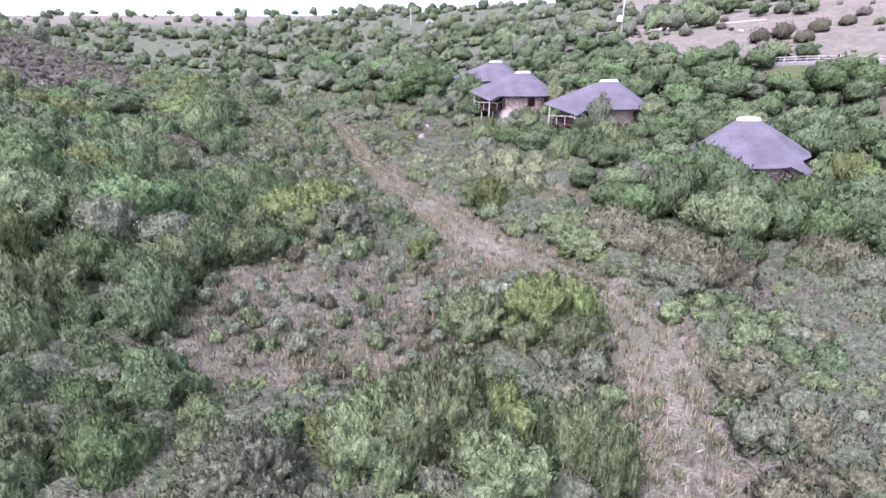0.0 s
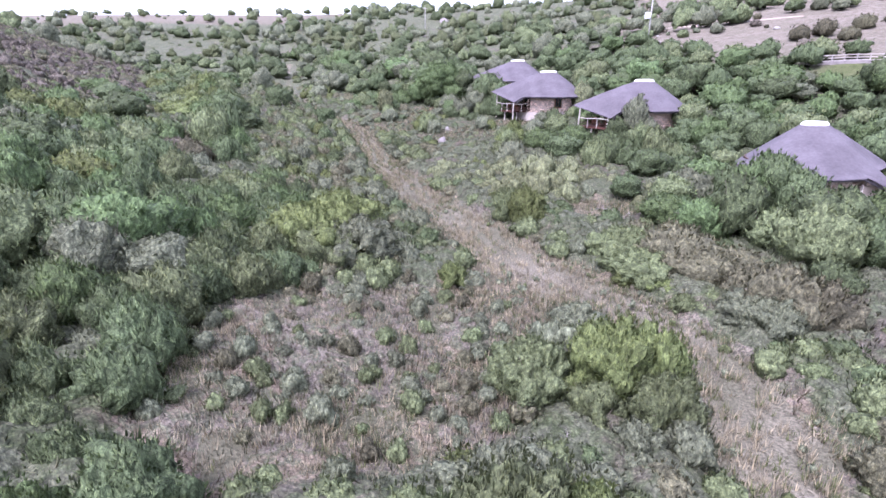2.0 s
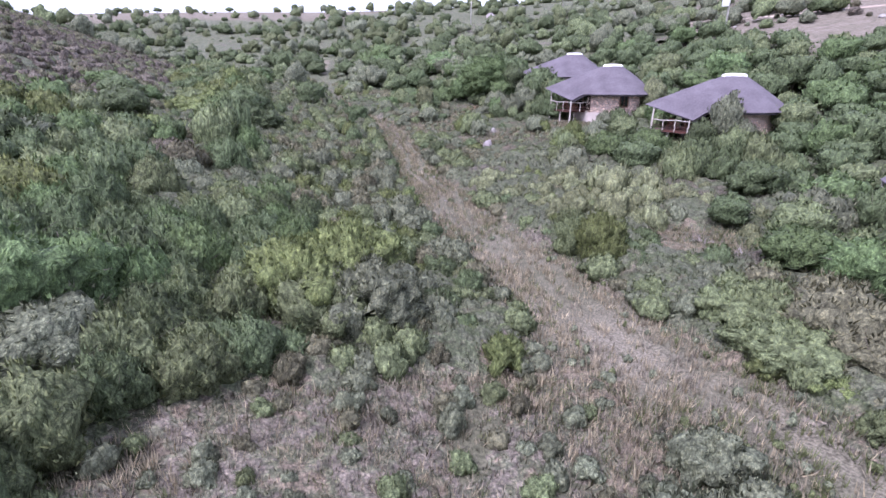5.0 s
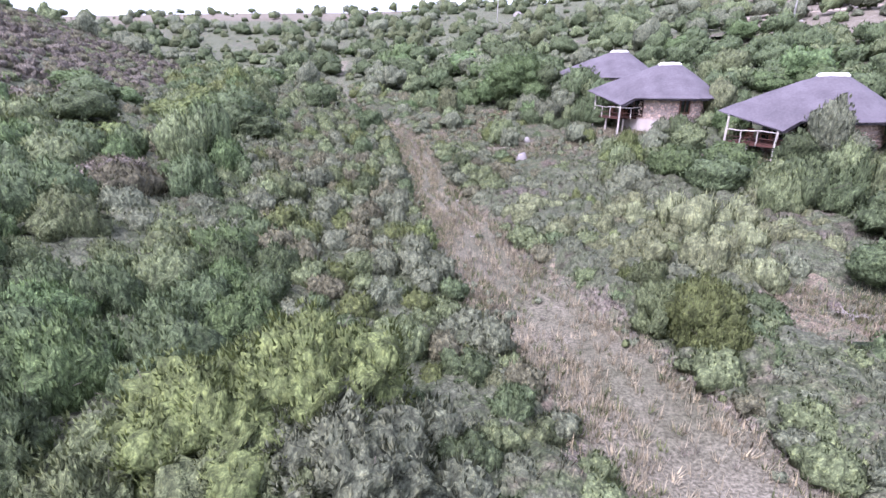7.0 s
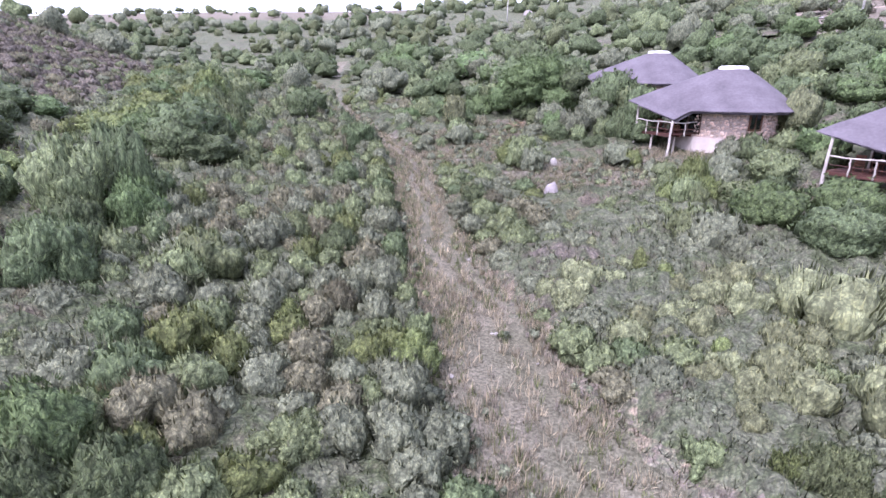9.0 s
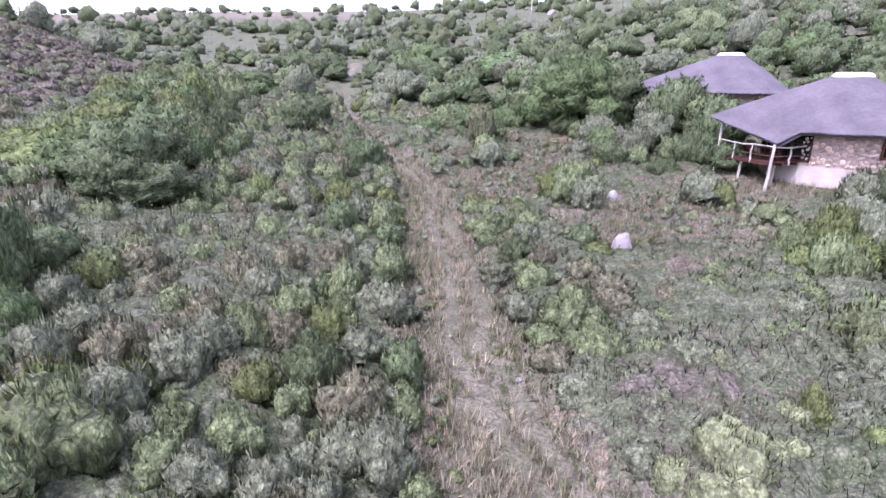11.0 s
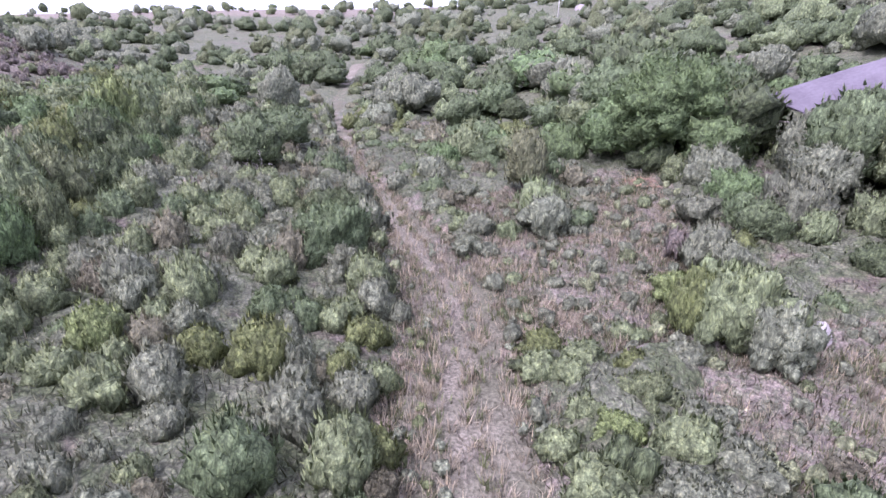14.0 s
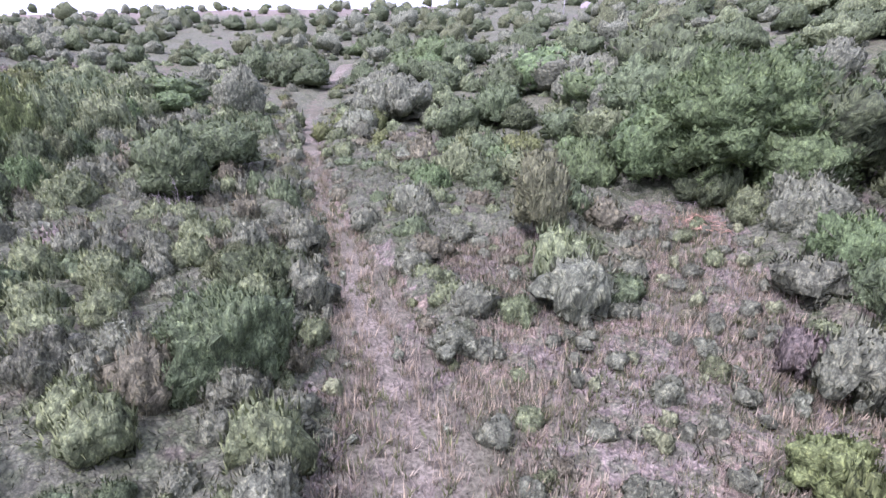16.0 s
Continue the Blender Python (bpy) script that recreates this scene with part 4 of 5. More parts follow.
def plant_template(form, colour, detail, seed):
    """Shared meshes of one form in one leaf colour; detail 0 is nearest."""
    key = (form, colour, detail, seed)
    if key in KINDS:
        return KINDS[key]
    v, f, slot, lobes, nrm = plant_arrays(form, detail, seed)
    r, h, thick, lift = LEAFY[form][0], LEAFY[form][1], LEAFY[form][9], LEAFY[form][8]
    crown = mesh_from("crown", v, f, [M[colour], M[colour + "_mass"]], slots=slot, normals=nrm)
    stems = stems_geo(np.random.RandomState(seed), lobes, r, h, thick, lift * 0.9).mesh("stems", M["bark"], True)
    KINDS[key] = (crown, stems)
    return KINDS[key]


LABELS = {
    "green": "olive-green", "dark": "dark green", "leaf": "fresh green", "grey": "grey-green", "yellow": "bright yellow-green", "pale": "pale yellowish", "brown": "brownish green", "mauve": "dry mauve-grey"}
FORMS = {"low": ("low_shrub", "low leafy shrub in the veld"), "round": ("shrub", "rounded dense leafy shrub"), "broad": ("bush", "broad dense bush with clumped foliage"),
         "tree": ("tree", "small bushy tree with a dense crown"), "big": ("tree", "large spreading tree with a dense crown"), "tuft": ("feathery_shrub", "feathery upright shrub in dry grass")}
PLANTED = []


def plant(form, colour, x, y, r, h, detail=0, seed=None, label=""):
    """A shrub or tree of radius r and height h, standing on the land."""
    seed = (len(PLANTED) * 7 + int(x * 3)) % 4 if seed is None else seed
    aside = x - float(valley(y))
    if detail != 2:
        detail = max(detail, 2 if y > 170 else 1 if y > 125 or not -32 < aside < 28 else 3 if form != "big" and (y > 95 or not -14 < aside < 9) else 0)
    crown, stems = plant_template(form, colour, detail, seed)
    r0, h0 = LEAFY[form][:2]
    name, kind_label = FORMS[form]
    turn = (len(PLANTED) * 137.5) % 360
    ob = new(name)
    ob.empty_display_size = 0.2
    ob.matrix_basis = pose(x, y, height(x, y) - 0.06, 0, 0, turn) @ Matrix.Diagonal((r / r0, r / r0 * (0.9 + 0.2 * ((seed * 13) % 7) / 7), h / h0, 1))
    tagged(ob, label or LABELS[colour] + " " + kind_label, "tree" if name == "tree" else "shrub", "veld trees" if name == "tree" else "veld shrubs")
    part("crown" if name == "tree" else "foliage", crown, None, ob)
    part("trunk" if name == "tree" else "branchwork", stems, None, ob)
    PLANTED.append((x, y, r))
    return ob


def clump(form, colours, x, y, r, h, k, seed):
    """A thicket of several plants that grow into one another."""
    rnd = random.Random(seed)
    plant(form, colours[0], x, y, r * 0.72, h * 1.1)
    for i in range(1, k):
        a, q = i * 2.4 + rnd.random(), 0.42 + 0.3 * rnd.random()
        plant(form, colours[i % len(colours)], x + math.cos(a) * q * r, y + math.sin(a) * q * r, r * rnd.uniform(0.46, 0.66), h * rnd.uniform(0.65, 1.0))


def dead_bush(x, y, r, h, seed, label="bare grey tangle of dead twigs"):
    rs = np.random.RandomState(seed)
    g = Geo()

    def grow(p, d, length, thick, level):
        q = p + d * length
        m = (p + q) / 2 + rs.normal(size=3) * length * 0.1
        g.tube([p, m, q], [thick, thick * 0.8, thick * 0.55], 4)
        if level:
            for k in range(3):
                nd = d + rs.normal(size=3) * 0.6 + np.array([0, 0, 0.1])
                grow(p + (q - p) * rs.uniform(0.4, 1), nd / np.linalg.norm(nd), length * rs.uniform(0.5, 0.75), thick * 0.5, level - 1)

    for k in range(6):
        d = np.array([math.cos(k * 1.05), math.sin(k * 1.05), rs.uniform(0.5, 1.3)])
        grow(np.array([0, 0, -0.05]), d / np.linalg.norm(d), 0.5, 0.022, 3)
    ob = new("dead_bush", g.mesh("dead_bush", M["deadwood"]))
    ob.matrix_basis = pose(x, y, height(x, y), 0, 0, seed * 31) @ Matrix.Diagonal((r, r, h * 0.9, 1))
    PLANTED.append((x, y, r * 0.6))
    return tagged(ob, label, "dead bush")


# shrubs and trees that stand out, from the start of the valley to its head
clump("broad", ("grey", "green"), -3.6, 12.5, 2.6, 2.4, 3, 1)
clump("broad", ("green", "yellow", "green", "grey"), 1.2, 15.2, 3.7, 3.5, 6, 2)
clump("broad", ("green", "dark"), 5.8, 15.0, 2.2, 2.9, 3, 3)
plant("broad", "yellow", 5.6, 24.2, 2.5, 3.3, label="yellow-green bush with light leaf tips")
plant("broad", "green", 2.6, 23.9, 1.9, 2.5)
plant("round", "grey", 3.6, 25.6, 1.7, 2.6)
plant("round", "yellow", 7.4, 24.4, 1.5, 2.9)
plant("broad", "green", 6.9, 21.9, 1.7, 2.5)
plant("round", "green", 4.7, 22.3, 1.3, 1.9)
dead_bush(3.2, 20.9, 1.5, 1.1, 4)
clump("tree", ("dark", "leaf", "dark"), -31.5, 73.5, 4.4, 4.2, 6, 80)
clump("tree", ("dark", "leaf"), -34.5, 79.5, 3.6, 4.0, 5, 81)
plant("broad", "yellow", -9.6, 35.2, 3.0, 3.4)
plant("broad", "grey", -6.4, 35.0, 3.0, 3.3, label="grey-green dense dome-shaped bush beside the track")
plant("broad", "yellow", -7.8, 37.2, 3.2, 4.0)
plant("broad", "green", -8.0, 34.0, 2.4, 2.6)
plant("broad", "green", -11.2, 34.2, 1.8, 2.2)
plant("round", "dark", -3.9, 37.0, 1.2, 1.7)
plant("tree", "green", -19.4, 25.4, 2.5, 4.6)
clump("tree", ("leaf", "dark", "grey"), -15.9, 28.3, 3.6, 4.0, 6, 6)
plant("broad", "dark", -18.8, 29.0, 2.2, 3.3)
clump("broad", ("green", "grey", "green"), -13.6, 17.6, 3.0, 3.3, 5, 7)
plant("round", "grey", -12.6, 21.6, 1.1, 1.4)
plant("round", "yellow", -0.9, 33.6, 1.1, 1.7)
plant("low", "green", -2.0, 39.0, 1.0, 1.0)
plant("round", "dark", -4.5, 41.5, 1.3, 1.4)
plant("round", "pale", -3.4, 41.2, 0.9, 1.1)
clump("broad", ("dark", "grey"), -33.8, 45.4, 4.2, 2.4, 4, 8)
plant("tree", "dark", -37.8, 62.5, 2.9, 3.4)
clump("broad", ("yellow", "green"), -37, 77, 5.5, 2.9, 5, 9)
plant("tree", "dark", -37.0, 107.6, 2.8, 4.6)
clump("tree", ("dark", "leaf"), -53.5, 149, 5.5, 5.0, 5, 10)
clump("broad", ("brown", "mauve", "grey"), -24.1, 49.8, 3.6, 2.4, 5, 11)
clump("round", ("green", "grey"), -18.6, 56.6, 2.6, 2.4, 4, 12)
clump("broad", ("yellow", "green"), 4.3, 46.2, 2.6, 2.9, 4, 13)
clump("broad", ("brown", "green", "brown"), 12.3, 36.6, 4.4, 2.6, 6, 14)
clump("broad", ("brown", "grey", "brown"), 15.1, 30.0, 3.6, 2.9, 5, 15)
clump("round", ("green", "grey"), 8.6, 38.5, 2.2, 1.9, 4, 16)
clump("tree", ("dark", "leaf"), 17.6, 41.0, 3.3, 4.8, 4, 17)
clump("tree", ("dark", "green", "dark"), 21.4, 37.6, 4.2, 4.6, 5, 18)
clump("tree", ("dark", "leaf"), 26.6, 33.6, 3.4, 3.8, 4, 68)
clump("broad", ("brown", "green", "grey"), 22.6, 30.2, 3.0, 2.4, 4, 69)
clump("tree", ("leaf", "dark"), 25.6, 38.5, 3.5, 4.4, 4, 19)
clump("tree", ("dark", "leaf"), 21.6, 44.4, 3.2, 5.6, 4, 20)
plant("broad", "grey", 27.2, 34.4, 2.6, 2.3)
clump("broad", ("yellow", "green"), 34.5, 47.5, 2.8, 3.0, 4, 21)
clump("tree", ("dark", "leaf"), 37, 56, 4.0, 4.5, 5, 22)
clump("tree", ("grey", "dark"), 19.0, 71.2, 3.0, 5.4, 4, 23)
clump("broad", ("green", "dark"), 18.5, 67.0, 3.0, 3.2, 4, 66)
clump("tree", ("dark", "leaf"), 28.5, 65.5, 4.6, 4.0, 6, 24)
clump("tree", ("dark", "leaf"), 30.5, 85.5, 4.6, 4.6, 5, 25)
clump("tree", ("leaf", "dark", "grey"), 39, 79.5, 5.0, 3.8, 6, 26)
clump("tree", ("leaf", "dark"), 50, 73, 4.5, 4.2, 5, 64)
clump("tree", ("dark", "leaf"), 58, 70, 4.5, 4.0, 5, 65)
clump("tree", ("leaf", "dark"), 26.0, 95.0, 5.0, 4.4, 5, 27)
clump("tree", ("green", "grey"), 20.0, 101.0, 4.4, 4.4, 5, 28)
clump("tree", ("dark", "leaf"), -8.7, 125, 7.0, 7.4, 7, 29)
for x, y, r, h in ((-3.4, 60.7, 1.4, 1.7), (-0.5, 57.6, 1.3, 1.5), (1.3, 58.9, 1.1, 1.5), (3.4, 60.9, 1.5, 1.9), (6.9, 60.2, 1.9, 2.5), (5.0, 57.4, 1.2, 1.6), (8.4, 56.6, 1.4, 1.7), (11.6, 57.9, 1.6, 1.6),
                   (13.0, 56.3, 1.1, 1.3), (9.6, 60.0, 1.4, 1.9), (12.6, 64.0, 1.6, 1.6), (6.3, 53.4, 1.6, 2.2), (3.3, 54.6, 1.5, 1.8), (1.6, 55.3, 1.1, 1.4), (-1.9, 61.9, 1.1, 1.3), (7.9, 52.0, 1.2, 1.6)):
    for k in range(3):
        a = k * 2.1 + x
        plant("tuft", "pale", x + math.cos(a) * r * 0.55, y + math.sin(a) * r * 0.55, r * (0.66 + 0.1 * k), h * (0.85 + 0.15 * k))
clump("broad", ("green", "yellow"), 2.8, 50.3, 1.6, 2.0, 3, 30)
plant("broad", "grey", 18.0, 51.3, 3.0, 2.9)
plant("broad", "dark", 21.2, 50.2, 2.4, 3.2)
clump("broad", ("green", "dark"), 14.5, 66.5, 3.4, 2.4, 5, 31)
clump("round", ("grey", "green"), 4.3, 67.2, 2.8, 2.7, 5, 32)
plant("round", "green", -6.8, 68.3, 1.9, 2.2)
plant("round", "green", -5.9, 66.5, 1.4, 2.0)
dead_bush(12.5, 46.6, 2.0, 1.2, 5, "dark purplish tangle of dead twigs on bare soil")
dead_bush(11.2, 49.5, 1.1, 0.6, 6)
clump("broad", ("yellow", "green"), 5.1, 76.3, 2.1, 3.0, 3, 33)
clump("round", ("dark", "grey", "green"), 11.0, 83.6, 2.6, 2.6, 4, 34)
plant("round", "grey", 8.4, 81.0, 1.9, 2.2)
plant("tree", "pale", 15.8, 88.3, 1.9, 4.9)
clump("round", ("green", "yellow"), -18.8, 57.4, 1.6, 2.1, 3, 35)
plant("round", "dark", -27.1, 64.2, 1.9, 1.9)
plant("round", "yellow", -33.6, 60.6, 1.9, 1.7)
clump("tree", ("dark", "leaf"), -43.8, 70.3, 4.2, 2.6, 4, 36)
clump("round", ("mauve", "brown"), -27.1, 53.3, 2.6, 1.7, 4, 37)
plant("broad", "dark", -25.1, 93.2, 2.0, 2.5)
clump("broad", ("yellow", "green"), -42.9, 85.5, 4.7, 2.8, 4, 38)
clump("round", ("green", "yellow"), -18.0, 45.3, 1.8, 1.8, 4, 39)
plant("round", "green", -15.7, 47.3, 1.1, 1.6)
clump("round", ("dark", "grey"), -23.6, 48.6, 2.2, 1.8, 4, 40)
plant("broad", "dark", -23.3, 88.6, 2.2, 3.3, label="dark green rounded bush beside the track")
plant("round", "grey", -26.2, 87.9, 1.4, 1.7)
clump("round", ("green", "yellow", "grey"), -6.8, 85.9, 2.5, 3.0, 4, 41)
plant("round", "green", -14.4, 97.1, 1.7, 3.0)
plant("round", "grey", -14.0, 95.5, 1.8, 2.6)
plant("low", "dark", -10.9, 78.6, 0.8, 1.6)
plant("low", "pale", -10.2, 76.0, 0.9, 1.4)
plant("big", "leaf", -6.0, 109.2, 5.2, 7.8, seed=1, label="large spreading green tree beside the lodge")
plant("tree", "leaf", -10.0, 109.0, 3.0, 5.4)
plant("tree", "dark", -2.6, 108.4, 3.8, 6.6)
plant("tree", "leaf", -4.0, 106.2, 2.8, 4.2)
plant("broad", "dark", -7.6, 106.6, 2.0, 2.6)
plant("tree", "dark", 4.6, 96.4, 2.5, 5.2)
clump("broad", ("dark", "green"), 2.2, 94.0, 2.4, 3.0, 3, 67)
clump("tree", ("dark", "grey", "green"), 2.0, 101.0, 4.0, 5.8, 6, 43)
clump("broad", ("grey", "dark", "green"), -2.2, 95.8, 3.0, 3.0, 5, 44)
clump("broad", ("grey", "green"), -4.6, 103.0, 3.2, 2.6, 4, 45)
clump("tree", ("dark", "leaf"), -2.5, 115, 4.5, 6.0, 5, 46)
clump("round", ("grey", "yellow"), -33.4, 122.2, 3.2, 2.9, 4, 47)
clump("round", ("brown", "grey"), -25.2, 114, 2.4, 2.3, 3, 48)
clump("round", ("grey", "green"), -22.6, 104.1, 2.3, 2.2, 4, 49)
clump("tree", ("dark", "leaf"), -55, 182, 5.3, 5.5, 4, 50)
plant("round", "grey", 1.4, 85.4, 1.7, 2.4)
plant("round", "yellow", 2.4, 84.6, 1.1, 1.8)
clump("low", ("green", "grey"), 4.6, 82.6, 1.8, 1.0, 3, 51)
clump("broad", ("dark", "green"), -35.3, 75.4, 2.5, 2.4, 3, 52)
clump("broad", ("dark", "green"), -30.2, 72.4, 2.2, 2.2, 3, 53)
clump("round", ("grey", "brown"), -27.8, 81.5, 1.9, 2.2, 3, 54)
clump("tree", ("dark", "grey"), -55.6, 108, 3.4, 3.0, 3, 55)
clump("tree", ("leaf", "dark"), -56.3, 125, 6.0, 3.4, 5, 56)
plant("tree", "dark", -34.7, 100.5, 2.4, 4.8)
dead_bush(-33.6, 98.6, 1.8, 2.8, 7, "bare grey dead branches in front of a dark tree")
plant("tree", "pale", -15.9, 102.0, 1.6, 4.9, label="slender pale-barked tree with thin light crown")
plant("broad", "dark", -15.0, 104.8, 1.9, 2.8)
plant("round", "brown", -19.3, 105.6, 1.2, 1.6)
clump("round", ("grey", "mauve"), -6.8, 91.9, 1.9, 2.2, 3, 57)
plant("round", "yellow", -8.4, 88.4, 1.2, 1.6)
plant("round", "grey", -6.0, 97.2, 1.7, 2.0)
clump("low", ("mauve", "grey"), -34.1, 93.0, 2.1, 1.2, 4, 58)
plant("round", "green", -25.7, 95.4, 1.0, 1.7)
plant("broad", "green", -37.8, 97.0, 1.9, 2.3)
clump("tree", ("dark", "leaf"), -21.2, 124, 3.5, 4.6, 4, 59)
clump("tree", ("leaf", "dark", "grey"), -18.5, 138, 6.5, 5.2, 7, 60)
clump("broad", ("grey", "brown"), -28.5, 132, 2.6, 2.3, 3, 61)
clump("broad", ("yellow", "green"), -43.0, 151, 3.6, 2.3, 3, 62)
clump("tree", ("leaf", "dark"), -37, 161, 6.0, 5.7, 6, 63)

clump("broad", ("dark", "green", "dark"), 14.5, 62.6, 3.4, 3.6, 5, 70)
clump("broad", ("green", "dark"), 18.6, 61.6, 2.8, 3.8, 4, 71)
clump("round", ("green", "yellow"), 4.4, 74.2, 1.8, 2.6, 3, 72)
plant("round", "pale", -3.0, 77.5, 0.7, 1.2)
clump("round", ("grey", "dark"), 7.6, 77.8, 2.0, 2.2, 4, 73)


rnd = random.Random(23)
for i in range(26):
    y = 110 + 42 * i / 25
    side = -1 if i % 2 else 1
    x = float(np.interp(y, [106.2, 112.3, 126.2, 142, 157.6], [-29.3, -32.7, -40.9, -47, -52.6])) + side * rnd.uniform(1.7, 4.6)
    plant("round", rnd.choice(("grey", "green", "brown", "yellow")), x, y, rnd.uniform(0.8, 1.5), rnd.uniform(0.8, 1.6), label="rounded shrub beside the narrow path")


# ---------- the rest of the scrub ----------
def house_gap(x, y):
    return min(math.hypot(x - cx, y - cy) - 6.4 for cx, cy in ((7.6, 108.3), (11.1, 91.5), (21.6, 78.3), (27.7, 51.4)))


def free(x, y, r, tight):
    key = (int(x // 6), int(y // 6))
    for i in (-1, 0, 1):
        for j in (-1, 0, 1):
            for px, py, pr in CELLS.get((key[0] + i, key[1] + j), ()):
                if math.hypot(px - x, py - y) < (pr + r) * tight:
                    return False
    return True


CELLS = {}
ROCK_ROOM = [(-4.15, 76.3, 1.5), (-4.05, 85.6, 0.9)]
for x, y, r in PLANTED + ROCK_ROOM:
    CELLS.setdefault((int(x // 6), int(y // 6)), []).append((x, y, r))
rnd = random.Random(11)
made, crowd = {}, {}
many = np.random.RandomState(12)
cy = many.uniform(-5, 124, 21000)
cx = many.uniform(-1, 0.72, 21000) * (26 + cy * 0.75) - cy * 0.1
looks = zip(cx, cy, cx - valley(cy), value_noise(cx, cy, 9, 21), value_noise(cx, cy, 6, 22), value_noise(cx, cy, 16, 23), open_gap(cx, cy), bare_part(cx, cy), lawn_part(cx, cy))
for x, y, d, patch, tone, trees, gap, bare_here, lawn_here in [tuple(map(float, q)) for q in looks]:
    sparse = gap < 0.3 and (y > 66 or 16 < y < 36) and rnd.random() < 0.3 and float(track_gap(x, y)) > 0.5
    if gap < 0.3 and not sparse or house_gap(x, y) < 0 or lawn_here > 0.1:
        continue
    if rnd.random() < bare_here * (0.85 if d < -30 else 1.25):
        continue
    if sparse:
        form, r = "low", rnd.uniform(0.3, 0.65)
        h, colour = r * rnd.uniform(0.8, 1.3), rnd.choice(("grey", "green", "brown", "grey", "grey", "green"))
    elif 47 < y < 68 and 2.5 < d < 19 and rnd.random() < 0.25:
        form, r = "tuft", rnd.uniform(0.5, 0.95)
        h, colour = r * rnd.uniform(1.5, 2.1), rnd.choice(("pale", "pale", "grey", "yellow"))
    elif d < -33 and bare_here > 0.3:
        form, r = "round", rnd.uniform(0.6, 1.5)
        h, colour = r * rnd.uniform(0.7, 1.0), rnd.choice(("mauve", "brown", "grey", "brown", "green"))
    elif d < -13 and y < 46 and patch > 0.3:
        form, r = "broad", rnd.uniform(1.1, 2.0)
        h, colour = r * rnd.uniform(1.0, 1.4), rnd.choice(("green", "dark", "leaf", "dark", "dark"))
    elif d > 13 and y > 30:
        form, r = ("tree", rnd.uniform(1.8, 3.0)) if rnd.random() < 0.6 else ("broad", rnd.uniform(1.3, 2.2))
        h, colour = r * rnd.uniform(1.2, 1.6) if form == "tree" else r * rnd.uniform(1.0, 1.3), rnd.choice(("dark", "dark", "leaf", "green", "dark"))
    elif d < -20 and trees > 0.36 or trees > 0.72 and gap > 4 and not (y > 56 and -20 < d < 2):
        form, r = "broad", rnd.uniform(1.3, 2.6)
        h, colour = r * rnd.uniform(1.0, 1.35), rnd.choice(("dark", "green", "dark", "leaf", "yellow"))
    elif patch > (0.1 if d > 0 else 0.2):
        form, r = "round", rnd.uniform(0.5, 1.25) if y > 58 and d < 0 else rnd.uniform(0.65, 1.35)
        h, colour = r * rnd.uniform(1.0, 1.4), rnd.choice(("grey", "green", "grey", "green", "brown")) if tone < 0.42 else rnd.choice(("green", "dark", "grey", "dark")) if tone < 0.6 else rnd.choice(("yellow", "grey", "green", "green", "brown", "grey"))
    else:
        form, r = "low", rnd.uniform(0.45, 0.95)
        h, colour = r * rnd.uniform(0.8, 1.2), rnd.choice(("grey", "brown", "green", "grey"))
    close = -26 < d < 22 and 6 < y < 110
    if form in ("low", "round") and not sparse and rnd.random() < (0.0 if d < -3 and y > 52 else 0.5 if form == "low" else 0.22):
        continue
    h *= (1.5 if y > 55 else 1.22) if -28 < d < -4 and form != "tree" else 1
    if gap < r * 0.45 and not sparse or not free(x, y, r, 0.45 if -20 < d < 0 else 0.5 if -32 < d < 0 else 0.47 if d < 12 else 0.66):
        continue
    CELLS.setdefault((int(x // 6), int(y // 6)), []).append((x, y, r))
    if close and made.get(form, 0) < (150 if form == "round" else 260):
        plant(form, colour, x, y, r, h)
        made[form] = made.get(form, 0) + 1
    else:
        crowd.setdefault((form, colour, 3 if -22 < d < 13 and y < 100 else 1), []).append((x, y, r, h))


def stuff(name, colour, pieces, label, category):
    """Many small plants in one mesh: pieces are (corners, faces)."""
    vs, fs, ss, ns, k = [], [], [], [], 0
    for v, f, *slot in pieces:
        if slot:
            ns.append(slot[1])
        vs.append(v)
        fs.append(f + k)
        ss.append(slot[0] if slot else np.zeros(len(f), int))
        k += len(v)
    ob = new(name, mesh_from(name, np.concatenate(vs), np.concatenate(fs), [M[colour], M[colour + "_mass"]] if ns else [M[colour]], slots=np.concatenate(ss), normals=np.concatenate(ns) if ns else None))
    return tagged(ob, label, category, kind="stuff")


def spread(v, f, places, turns, sizes, slot=None, nrm=None):
    """Copies of one small form, turned and scaled, in one array."""
    c, s = np.cos(turns)[:, None], np.sin(turns)[:, None]
    x, y, z = v[None, :, 0] * sizes[:, :1], v[None, :, 1] * sizes[:, :1], v[None, :, 2] * sizes[:, 1:2]
    out = np.stack([x * c - y * s + places[:, :1], x * s + y * c + places[:, 1:2], z + places[:, 2:3]], -1)
    faces = f[None] + (np.arange(len(places)) * len(v))[:, None, None]
    out, faces = out.reshape(-1, 3), faces.reshape(-1, f.shape[1])
    if slot is None:
        return out, faces
    turned = np.stack([nrm[None, :, 0] * c - nrm[None, :, 1] * s, nrm[None, :, 0] * s + nrm[None, :, 1] * c, np.broadcast_to(nrm[None, :, 2], x.shape)], -1)
    return out, faces, np.tile(slot, len(places)), turned.reshape(-1, 3)


